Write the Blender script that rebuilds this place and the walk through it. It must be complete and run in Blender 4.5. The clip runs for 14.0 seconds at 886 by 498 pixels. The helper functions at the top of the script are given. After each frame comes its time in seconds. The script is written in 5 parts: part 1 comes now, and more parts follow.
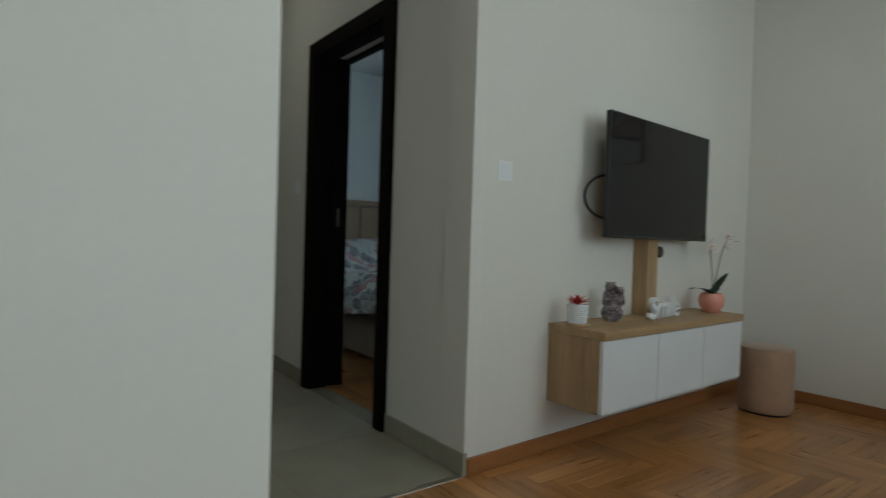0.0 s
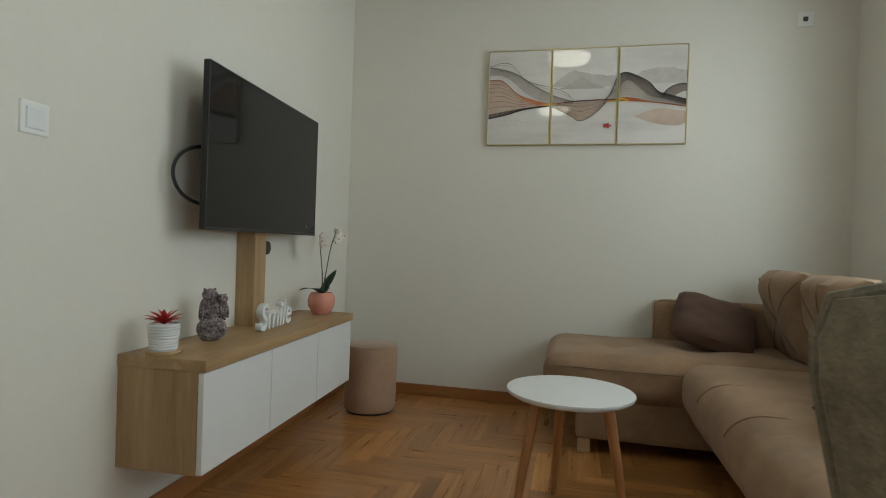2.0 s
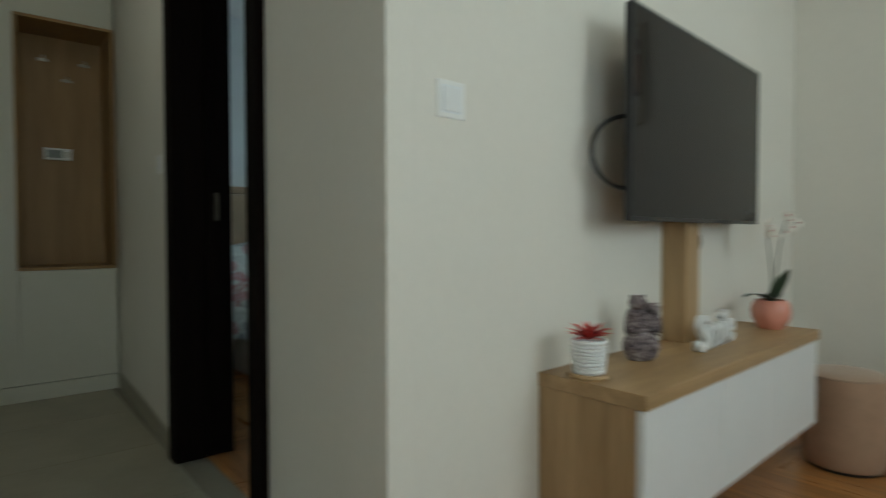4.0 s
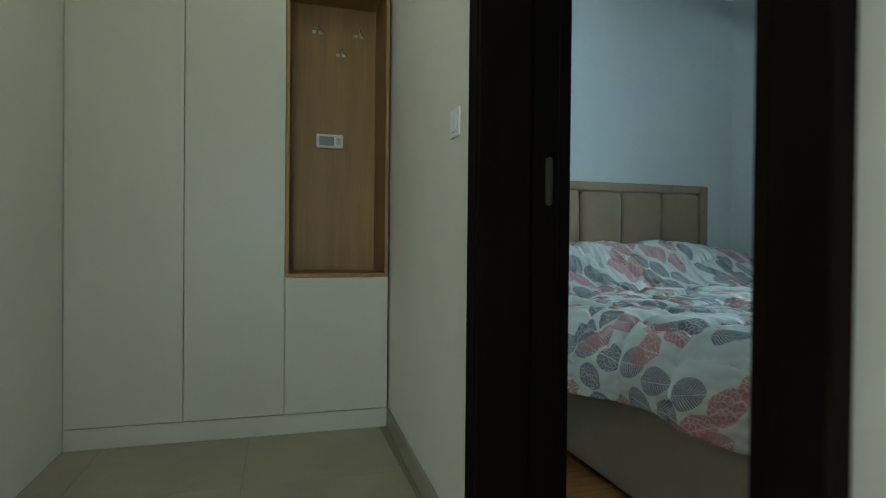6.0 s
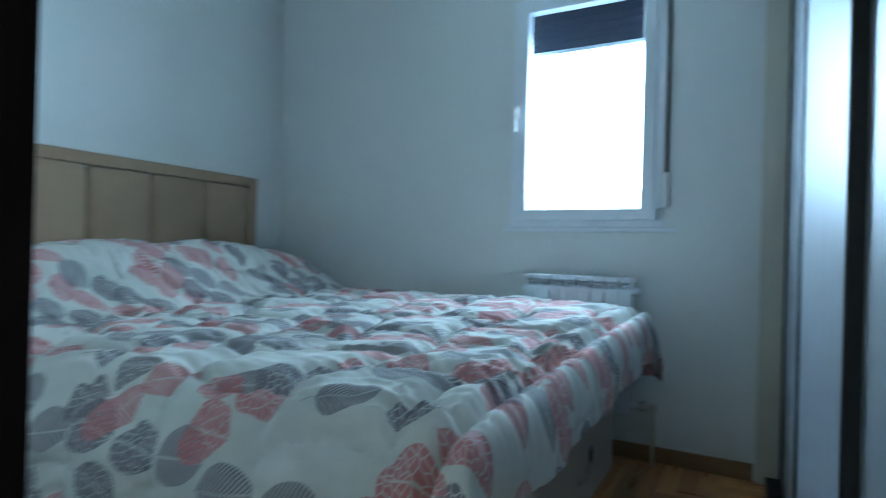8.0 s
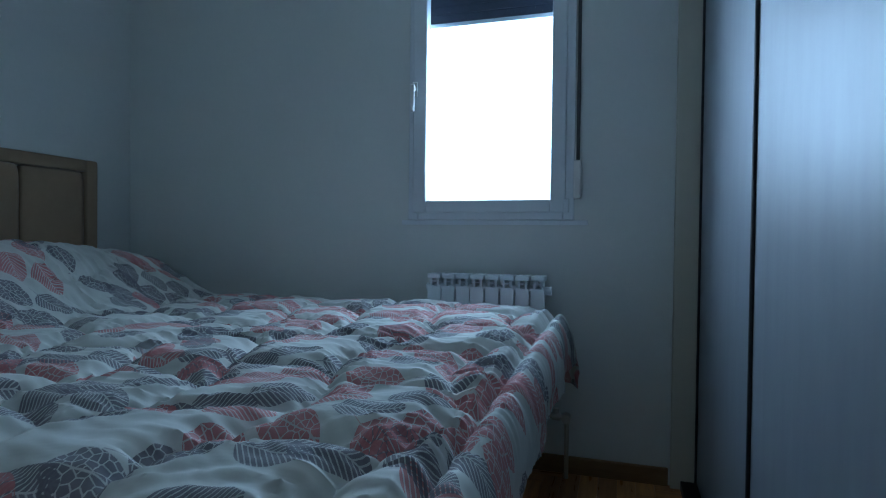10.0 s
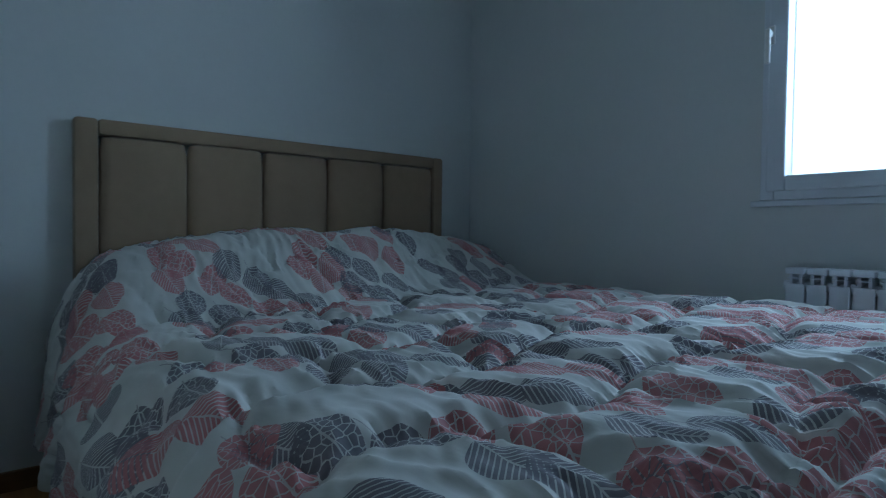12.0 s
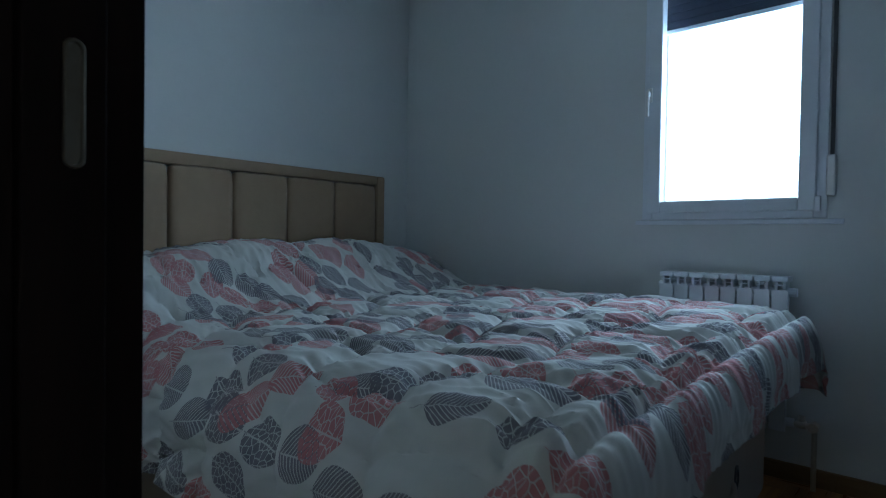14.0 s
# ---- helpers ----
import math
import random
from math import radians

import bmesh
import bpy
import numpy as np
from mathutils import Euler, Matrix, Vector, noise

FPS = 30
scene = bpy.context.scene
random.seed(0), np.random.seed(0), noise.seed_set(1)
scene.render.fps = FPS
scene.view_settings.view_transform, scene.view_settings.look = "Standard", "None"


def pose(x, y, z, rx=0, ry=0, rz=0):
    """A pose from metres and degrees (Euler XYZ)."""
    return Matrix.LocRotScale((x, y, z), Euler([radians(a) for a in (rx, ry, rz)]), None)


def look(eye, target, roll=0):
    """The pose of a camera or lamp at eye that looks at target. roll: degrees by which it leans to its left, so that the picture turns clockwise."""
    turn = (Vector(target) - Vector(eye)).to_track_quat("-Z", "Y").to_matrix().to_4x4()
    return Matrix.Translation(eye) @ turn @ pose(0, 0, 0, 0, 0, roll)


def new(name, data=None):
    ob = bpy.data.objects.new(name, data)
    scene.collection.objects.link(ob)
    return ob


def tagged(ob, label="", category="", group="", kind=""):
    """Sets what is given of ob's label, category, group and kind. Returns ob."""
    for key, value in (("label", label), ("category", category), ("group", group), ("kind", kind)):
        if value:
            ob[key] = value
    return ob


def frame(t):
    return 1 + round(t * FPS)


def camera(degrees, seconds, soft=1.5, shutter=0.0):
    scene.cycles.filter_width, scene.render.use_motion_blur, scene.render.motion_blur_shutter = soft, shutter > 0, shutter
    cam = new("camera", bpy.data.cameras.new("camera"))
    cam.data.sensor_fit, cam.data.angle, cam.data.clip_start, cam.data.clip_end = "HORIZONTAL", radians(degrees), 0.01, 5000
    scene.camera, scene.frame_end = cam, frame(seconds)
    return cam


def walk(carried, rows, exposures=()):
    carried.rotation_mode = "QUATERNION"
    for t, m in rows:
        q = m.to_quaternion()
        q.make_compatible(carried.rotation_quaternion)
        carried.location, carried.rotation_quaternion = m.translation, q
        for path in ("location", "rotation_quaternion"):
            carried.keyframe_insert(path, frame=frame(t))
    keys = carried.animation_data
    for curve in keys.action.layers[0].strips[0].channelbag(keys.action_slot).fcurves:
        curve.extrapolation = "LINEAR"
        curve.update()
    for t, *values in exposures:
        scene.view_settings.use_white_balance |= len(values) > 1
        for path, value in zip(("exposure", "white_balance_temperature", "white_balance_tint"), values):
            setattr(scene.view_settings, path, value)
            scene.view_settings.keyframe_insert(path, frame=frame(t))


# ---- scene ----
cam = camera(76.0, 14.0, soft=1.0, shutter=0.4)
PATH = [
    (0, (1.734, -1.418, 0.943), (0.127, -0.229, 0.905), 1.8),
    (0.5, (1.593, -1.266, 0.944), (0.256, 0.222, 0.916), 1.8),
    (1, (1.448, -1.141, 0.965), (0.556, 0.649, 0.94), 2.2),
    (1.5, (1.372, -1.075, 0.945), (0.78, 0.836, 0.934), 2.1),
    (2, (1.331, -0.98, 0.946), (0.876, 0.968, 0.932), 2.0),
    (2.5, (1.307, -0.852, 0.951), (0.864, 1.098, 0.937), 1.7),
    (3, (1.249, -0.754, 0.927), (0.595, 1.136, 0.916), 0.5),
    (3.5, (1.142, -0.694, 0.922), (-0.005, 0.944, 0.891), 0.0),
    (4, (0.947, -0.634, 0.936), (-0.596, 0.638, 0.882), -0.1),
    (4.2, (0.872, -0.640, 0.945), (-0.798, 0.436, 0.88), -0.5),
    (6.3, (-0.39, -0.438, 0.893), (-2.313, 0.113, 0.876), 0.6),
    (6.5, (-0.479, -0.407, 0.896), (-2.359, 0.275, 0.879), 0.6),
    (7, (-0.651, -0.309, 0.908), (-2.332, 0.775, 0.88), 0.9),
    (7.5, (-0.796, -0.189, 0.906), (-2.167, 1.267, 0.9), 1.3),
    (8, (-0.884, -0.083, 0.91), (-1.84, 1.673, 0.914), 1.5),
    (8.2, (-0.94, -0.05, 0.879), (-1.693, 1.802, 0.916), 1.3),
    (10.3, (-1.074, 0.256, 0.955), (-1.666, 2.165, 0.908), 0.6),
    (10.5, (-1.092, 0.286, 0.948), (-1.849, 2.136, 0.9), 0.6),
    (11, (-1.134, 0.344, 0.919), (-2.239, 2.01, 0.874), 0.7),
    (11.5, (-1.119, 0.405, 0.911), (-2.512, 1.839, 0.862), 0.6),
    (12, (-1.077, 0.435, 0.904), (-2.638, 1.684, 0.851), 0.7),
    (12.5, (-1.061, 0.395, 0.906), (-2.66, 1.594, 0.85), 0.9),
    (13, (-1.036, 0.266, 0.908), (-2.479, 1.649, 0.856), 1.0),
    (13.5, (-1.027, 0.110, 0.926), (-2.326, 1.625, 0.885), 0.8),
    (14, (-0.888, -0.017, 0.932), (-2.216, 1.478, 0.898), 0.9),
]
walk(cam, [(t, look(eye, target, roll)) for t, eye, target, roll in PATH],
     [(0, -1.25, 6250, 1), (0.5, -1.08, 6500, 2), (2.5, -0.93, 6700, 2), (3, -1.0, 6650, 1), (4.2, -0.75, 6500, -3), (6.5, 0.52, 6000, -9), (7.2, 0.82, 5700, -7), (8.2, 0.35, 5350, -3), (10.3, -0.85, 5250, 3), (11.5, -1.05, 5350, 4), (12, -1.05, 5400, 4), (12.5, -0.82, 5500, 5), (14, -0.8, 5550, 5)])

# ---- world and large lights ----
world = bpy.data.worlds.new("sky")
scene.world = world
world.use_nodes = True
sky = world.node_tree.nodes.new("ShaderNodeTexSky")
sky.sky_type, sky.sun_disc = "NISHITA", False
sky.sun_elevation, sky.sun_rotation = radians(35), radians(200)
world.node_tree.links.new(sky.outputs[0], world.node_tree.nodes["Background"].inputs[0])
world.node_tree.nodes["Background"].inputs[1].default_value = 0.12


def window_light(name, m, width, height, power, colour):
    lamp = bpy.data.lights.new(name, "AREA")
    lamp.shape, lamp.size, lamp.size_y, lamp.energy, lamp.color = "RECTANGLE", width, height, power, colour
    ob = new(name, lamp)
    ob.matrix_world = m
    return ob


BED_WIN = window_light("bedroom_daylight", look((-1.60, 2.80, 1.62), (-1.60, 0.0, 1.62)), 0.56, 0.80, 20, (0.60, 0.79, 1.0))
LIV_WIN = window_light("living_daylight", look((2.93, 1.20, 1.62), (0.0, 1.05, 1.3)), 1.26, 1.20, 21, (0.80, 0.90, 1.0))
# Third lamp: added at an assumed opening out of view, to brighten hall and stub wall.
LIV_UNSEEN = window_light("balcony_daylight", look((2.80, -1.15, 1.25), (0.0, -1.10, 1.15)), 1.20, 1.80, 11, (0.60, 0.83, 1.0))
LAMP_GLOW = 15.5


# ---- materials ----
class Net:
    """A small builder of node materials."""

    def __init__(self, name):
        self.mat = bpy.data.materials.new(name)
        self.mat.use_nodes = True
        self.tree = self.mat.node_tree
        self.shader = self.tree.nodes["Principled BSDF"]

    def node(self, kind, ins=(), **props):
        n = self.tree.nodes.new("ShaderNode" + kind)
        if "operation" in props:
            n.operation = props["operation"]
        if "use_clamp" in props:
            n.use_clamp = props["use_clamp"]
        if "data_type" in props:
            n.data_type = props["data_type"]
        if "blend_type" in props:
            n.blend_type = props["blend_type"]
        if "voronoi_dimensions" in props:
            n.voronoi_dimensions = props["voronoi_dimensions"]
        if "feature" in props:
            n.feature = props["feature"]
        if "rotation_type" in props:
            n.rotation_type = props["rotation_type"]
        for key, value in (ins.items() if isinstance(ins, dict) else enumerate(ins)):
            self.put(n.inputs[key], value)
        return n

    def put(self, socket, value):
        if isinstance(value, bpy.types.NodeSocket):
            self.tree.links.new(value, socket)
        elif value is not None:
            socket.default_value = value

    def math(self, op, *ins, clamp=False):
        return self.node("Math", ins, operation=op, use_clamp=clamp).outputs[0]

    def mix(self, fac, a, b):
        n = self.node("Mix", data_type="RGBA")
        self.put(n.inputs[0], fac), self.put(n.inputs[6], a), self.put(n.inputs[7], b)
        return n.outputs[2]

    def coords(self, scale=(1, 1, 1), kind="Object", turn=(0, 0, 0)):
        c = self.node("TexCoord").outputs[kind]
        return self.node("Mapping", {"Vector": c, "Scale": scale, "Rotation": turn}).outputs[0]

    def noise(self, scale, vec=None, detail=4.0, rough=0.6):
        return self.node("TexNoise", {"Vector": vec, "Scale": scale, "Detail": detail, "Roughness": rough}).outputs[0]

    def ramp(self, fac, *stops):
        n = self.node("ValToRGB", [fac])
        e = n.color_ramp.elements
        while len(e) < len(stops):
            e.new(0.5)
        for i, (p, c) in enumerate(stops):
            e[i].position, e[i].color = p, rgba(c)
        return n.outputs[0]

    def bump(self, height, strength=0.2, distance=0.002):
        self.put(self.shader.inputs["Normal"], self.node("Bump", {"Height": height, "Strength": strength, "Distance": distance}).outputs[0])

    def done(self, colour=None, rough=None, metal=None, **more):
        for key, value in (("Base Color", colour), ("Roughness", rough), ("Metallic", metal)):
            self.put(self.shader.inputs[key], value)
        for key, value in more.items():
            self.put(self.shader.inputs[key.replace("_", " ")], value)
        return self.mat


def rgba(c):
    return (*c, 1.0) if len(c) == 3 else c


def shade(c, k):
    return rgba(tuple(min(1.0, v * k) for v in c[:3]))


def plain(name, colour, rough=0.5, metal=0.0, grain=60.0, vary=0.12, relief=0.1, depth=0.0005, **more):
    """Paint, plastic, metal: a colour with a fine grain and broad unevenness."""
    net = Net(name)
    v = net.coords()
    broad, fine = net.noise(2.3, v, 3), net.noise(grain, v, 3)
    both = net.math("ADD", net.math("MULTIPLY", broad, 0.6), net.math("MULTIPLY", fine, 0.4))
    col = net.ramp(both, (0.3, shade(colour, 1 - vary)), (0.7, shade(colour, 1 + vary)))
    net.bump(fine, relief, depth)
    r = net.math("ADD", net.math("MULTIPLY", broad, 0.12), rough - 0.06)
    return net.done(col, r, metal, **more)


def wood(name, dark, light, rough=0.45, along="x", scale=1.0, by_piece=False, coat=0.0):
    """Wood with its grain along one axis of the object."""
    net = Net(name)
    stretch = {"x": (1.2, 14, 14), "y": (14, 1.2, 14), "z": (14, 14, 1.2)}[along]
    v = net.coords(tuple(s * scale for s in stretch))
    if by_piece:
        rnd = net.node("ObjectInfo").outputs["Random"]
        shift = net.node("CombineXYZ", [net.math("MULTIPLY", rnd, 37.0), net.math("MULTIPLY", rnd, 11.0), 0.0]).outputs[0]
        v = net.node("VectorMath", [v, shift], operation="ADD").outputs[0]
    g = net.noise(1.3, v, 6, 0.62)
    fine = net.noise(9.0, v, 3)
    t = net.math("ADD", net.math("MULTIPLY", g, 0.75), net.math("MULTIPLY", fine, 0.25))
    col = net.ramp(t, (0.32, dark), (0.5, tuple((a + b) / 2 for a, b in zip(dark, light))), (0.68, light))
    if by_piece:
        tone = net.ramp(rnd, (0.0, (0.86, 0.81, 0.74)), (0.5, (1.08, 1.04, 1.0)), (0.85, (1.2, 1.17, 1.1)), (1.0, (1.5, 1.48, 1.4)))
        col = net.node("Mix", data_type="RGBA", blend_type="MULTIPLY", ins={0: 1.0, 6: col, 7: tone}).outputs[2]
    net.bump(fine, 0.15, 0.0006)
    return net.done(col, net.math("ADD", net.math("MULTIPLY", g, 0.2), rough - 0.1), Coat_Weight=coat, Coat_Roughness=0.2)


def fabric(name, colour, weave=400.0, vary=0.18, sheen=0.3, blotch=3.0, relief=0.35):
    """Cloth or velour: nap, lighter brushed patches, a fine weave."""
    net = Net(name)
    v = net.coords()
    patch, mid, fine = net.noise(blotch, v, 5, 0.6), net.noise(28, v, 4), net.noise(weave, v, 2)
    t = net.math("ADD", net.math("MULTIPLY", patch, 0.55), net.math("ADD", net.math("MULTIPLY", mid, 0.2), net.math("MULTIPLY", fine, 0.25)))
    col = net.ramp(t, (0.3, shade(colour, 1 - vary)), (0.7, shade(colour, 1 + vary)))
    net.bump(net.math("ADD", fine, mid), relief, 0.001)
    return net.done(col, 0.9, 0.0, Sheen_Weight=sheen, Sheen_Roughness=0.4)


def wall_paint(name, colour):
    net = Net(name)
    v = net.coords()
    broad, fine, roller = net.noise(0.9, v, 4), net.noise(220, v, 2), net.noise(40, v, 4)
    t = net.math("ADD", net.math("MULTIPLY", broad, 0.7), net.math("MULTIPLY", roller, 0.3))
    col = net.ramp(t, (0.3, shade(colour, 0.95)), (0.7, shade(colour, 1.03)))
    net.bump(net.math("ADD", fine, roller), 0.12, 0.0012)
    return net.done(col, 0.75)


WALL = wall_paint("wall_paint_ivory", (0.74, 0.71, 0.645))
WALL_BED = wall_paint("wall_paint_bedroom", (0.70, 0.72, 0.70))
CEIL = wall_paint("ceiling_paint", (0.80, 0.79, 0.76))
OAK = wood("oak_laminate", (0.30, 0.185, 0.085), (0.50, 0.335, 0.175), 0.45, "y")
OAK_UP = wood("oak_laminate_upright", (0.30, 0.185, 0.085), (0.50, 0.335, 0.175), 0.45, "z")
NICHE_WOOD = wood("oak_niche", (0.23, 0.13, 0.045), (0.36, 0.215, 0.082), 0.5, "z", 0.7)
PARQUET_H = wood("parquet_across", (0.255, 0.108, 0.030), (0.50, 0.245, 0.085), 0.30, "x", 1.6, True, 0.25)
PARQUET_V = wood("parquet_along", (0.255, 0.108, 0.030), (0.50, 0.245, 0.085), 0.30, "y", 1.6, True, 0.25)
SKIRT_WOOD = wood("skirting_wood_x", (0.25, 0.095, 0.028), (0.37, 0.16, 0.055), 0.4, "x")
SKIRT_WOOD_Y = wood("skirting_wood_y", (0.25, 0.095, 0.028), (0.37, 0.16, 0.055), 0.4, "y")
SKIRT_BED = wood("skirting_bedroom_x", (0.17, 0.095, 0.038), (0.27, 0.165, 0.07), 0.4, "x")
SKIRT_BED_Y = wood("skirting_bedroom_y", (0.17, 0.095, 0.038), (0.27, 0.165, 0.07), 0.4, "y")
WENGE = wood("wenge_door_wood", (0.0030, 0.0018, 0.0014), (0.009, 0.005, 0.0036), 0.7, "z", 1.5)
WENGE.node_tree.nodes["Principled BSDF"].inputs["Specular IOR Level"].default_value = 0.06
LEG_WOOD = wood("beech_leg", (0.36, 0.15, 0.055), (0.50, 0.24, 0.10), 0.4, "z", 1.5)
JOINT = plain("floor_joint_dark", (0.06, 0.03, 0.015), 0.8)
WHITE = plain("white_lacquer", (0.76, 0.77, 0.77), 0.35, vary=0.03, relief=0.03)
CREAM = plain("cream_cabinet_board", (0.56, 0.545, 0.46), 0.38, vary=0.03, relief=0.03)
PLASTIC = plain("white_plastic", (0.80, 0.80, 0.78), 0.3, vary=0.02, relief=0.02)
PVC = plain("window_pvc", (0.72, 0.76, 0.80), 0.3, vary=0.03, relief=0.02)
BLACK = plain("black_plastic", (0.012, 0.012, 0.013), 0.35, vary=0.2, relief=0.05)
GREY_DARK = plain("dark_grey_plastic", (0.05, 0.05, 0.055), 0.4)
CHROME = plain("brushed_steel", (0.60, 0.58, 0.53), 0.28, 1.0, vary=0.06, relief=0.05)
BRASS = plain("aged_nickel", (0.13, 0.115, 0.09), 0.4, 1.0, vary=0.15)
GOLD = plain("gold_trim", (0.62, 0.53, 0.30), 0.35, 1.0, vary=0.08, relief=0.05)
ALU = plain("anthracite_profile", (0.018, 0.019, 0.023), 0.45, 0.2)
SOFA = fabric("sofa_velour_taupe", (0.30, 0.190, 0.112), vary=0.36, sheen=0.12, blotch=5.0)
PIPING = fabric("sofa_piping", (0.21, 0.13, 0.075))
CUSHION = fabric("cushion_velour_brown", (0.090, 0.046, 0.030), vary=0.2, sheen=0.08)
CHAIR_CLOTH = fabric("chair_tweed_grey_beige", (0.225, 0.195, 0.140), 260, 0.5, 0.1, 60.0, 0.8)
POUF = fabric("pouf_velvet_rose_beige", (0.40, 0.255, 0.170), vary=0.22, sheen=0.2)
POUF_TOP = fabric("pouf_velvet_top", (0.42, 0.30, 0.215), vary=0.1, sheen=0.3)
HEADBOARD = fabric("headboard_velvet_taupe", (0.35, 0.250, 0.160), vary=0.14, sheen=0.3)
BED_SIDE = fabric("bed_base_cloth", (0.36, 0.30, 0.24), vary=0.10)


def tile_material():
    net = Net("hall_tile_beige")
    v = net.coords()
    cloud, speck = net.noise(3.0, v, 6, 0.65), net.noise(90, v, 3)
    t = net.math("ADD", net.math("MULTIPLY", cloud, 0.8), net.math("MULTIPLY", speck, 0.2))
    col = net.ramp(t, (0.3, (0.27, 0.245, 0.18)), (0.7, (0.40, 0.37, 0.285)))
    net.bump(speck, 0.05, 0.0005)
    return net.done(col, net.math("ADD", net.math("MULTIPLY", cloud, 0.2), 0.28))


TILE = tile_material()
GROUT = plain("tile_grout", (0.25, 0.23, 0.18), 0.85)


def screen_material():
    net = Net("television_glass")
    return net.done((0.010, 0.010, 0.011, 1), 0.06, 0.0, Specular_IOR_Level=0.3)


SCREEN = screen_material()


def sliding_door_material():
    net = Net("satin_grey_door_panel")
    v = net.coords((6, 6, 1))
    n = net.noise(3, v, 3)
    col = net.ramp(n, (0.3, (0.24, 0.26, 0.29)), (0.7, (0.28, 0.30, 0.33)))
    return net.done(col, net.math("ADD", net.math("MULTIPLY", n, 0.06), 0.44), 0.15)


SLIDE = sliding_door_material()


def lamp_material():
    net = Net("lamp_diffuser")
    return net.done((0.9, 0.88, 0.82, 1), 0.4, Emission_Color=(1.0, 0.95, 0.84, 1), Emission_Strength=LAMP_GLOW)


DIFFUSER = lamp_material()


def glow_material():
    net = Net("overcast_sky_backdrop")
    return net.done((0, 0, 0, 1), 1.0, Specular_IOR_Level=0.0, Emission_Color=(0.86, 0.94, 1.0, 1), Emission_Strength=4.0)


BACKDROP = glow_material()


def glass_material():
    net = Net("window_glass")
    return net.done((0.97, 0.99, 1.0, 1), 0.0, Transmission_Weight=1.0, IOR=1.05)


GLASS = glass_material()


def quilt_material():
    """White cotton printed with coral and slate leaves, each with its veins."""
    net = Net("leaf_print_cotton")
    uv = net.node("TexCoord").outputs["UV"]
    warp = net.node("TexNoise", {"Vector": uv, "Scale": 3.0, "Detail": 1.0}).outputs[1]
    uv = net.node("VectorMath", [uv, net.node("VectorMath", [warp, (0.02, 0.02, 0.02)], operation="MULTIPLY").outputs[0]], operation="ADD").outputs[0]
    cotton = net.ramp(net.noise(5, uv, 4), (0.3, (0.50, 0.51, 0.475)), (0.7, (0.60, 0.60, 0.565)))
    col = cotton
    for layer, (scale, offset) in enumerate(((7.2, (0.0, 0.0, 0.0)), (7.2, (0.070, 0.076, 0.0)), (7.2, (0.27, 0.83, 0.0)))):
        p = net.node("VectorMath", [uv, offset], operation="ADD").outputs[0]
        cell = net.node("TexVoronoi", {"Vector": p, "Scale": scale, "Randomness": 0.38}, voronoi_dimensions="2D")
        rnd = net.node("SeparateColor", [cell.outputs["Color"]])
        off = net.node("VectorMath", [p, cell.outputs["Position"]], operation="SUBTRACT").outputs[0]
        off = net.node("VectorMath", [off, (scale, scale, 0.0)], operation="MULTIPLY").outputs[0]
        angle = net.math("ADD", net.math("MULTIPLY", rnd.outputs[2], 1.15), -0.85 + 0.2 * layer)
        spun = net.node("VectorRotate", {"Vector": off, "Angle": angle}, rotation_type="Z_AXIS").outputs[0]
        xy = net.node("SeparateXYZ", [spun])
        x, ay = xy.outputs[0], net.math("ABSOLUTE", xy.outputs[1])
        ends = net.math("SUBTRACT", 1.0, net.math("POWER", net.math("ABSOLUTE", net.math("MULTIPLY", x, 2.20)), 2.9))
        rim = net.math("SUBTRACT", net.math("MULTIPLY", ends, net.math("SUBTRACT", 0.285, net.math("MULTIPLY", x, 0.16))), ay)
        leaf = net.math("GREATER_THAN", rim, 0.0)
        rib = net.math("LESS_THAN", ay, 0.009)
        combed = net.math("GREATER_THAN", net.math("SINE", net.math("MULTIPLY", net.math("SUBTRACT", x, net.math("MULTIPLY", ay, 0.9)), 92.0)), 0.62)
        netted = net.math("LESS_THAN", net.node("TexVoronoi", {"Vector": p, "Scale": 74.0}, voronoi_dimensions="2D", feature="DISTANCE_TO_EDGE").outputs[0], 0.065)
        pick = net.math("GREATER_THAN", net.math("FRACT", net.math("MULTIPLY", rnd.outputs[2], 7.3)), 0.45)
        veins = net.math("ADD", net.math("MULTIPLY", combed, pick), net.math("MULTIPLY", netted, net.math("SUBTRACT", 1.0, pick)))
        veins = net.math("MAXIMUM", veins, rib)
        ink = net.math("MULTIPLY", leaf, net.math("SUBTRACT", 1.0, net.math("MULTIPLY", veins, 0.82), clamp=True))
        shown = net.math("LESS_THAN", rnd.outputs[1], (0.95, 0.52, 0.12)[layer])
        tint = net.mix(net.math("GREATER_THAN", rnd.outputs[0], 0.52), (0.46, 0.115, 0.115, 1), (0.075, 0.080, 0.11, 1))
        tint = net.mix(net.math("MULTIPLY", net.noise(22, uv, 3), 0.5), tint, (0.40, 0.34, 0.34, 1))
        stem = net.math("MULTIPLY", net.math("LESS_THAN", ay, 0.007), net.math("MULTIPLY", net.math("LESS_THAN", x, -0.4), net.math("GREATER_THAN", x, -0.8)))
        ink = net.math("MULTIPLY", net.math("MAXIMUM", ink, net.math("MULTIPLY", stem, 0.6)), shown)
        col = net.mix(net.math("MULTIPLY", ink, 0.93), col, tint)
    net.bump(net.noise(500, uv, 2), 0.15, 0.0006)
    return net.done(col, 0.85, Sheen_Weight=0.1)


QUILT = quilt_material()

# ---- mesh helpers ----


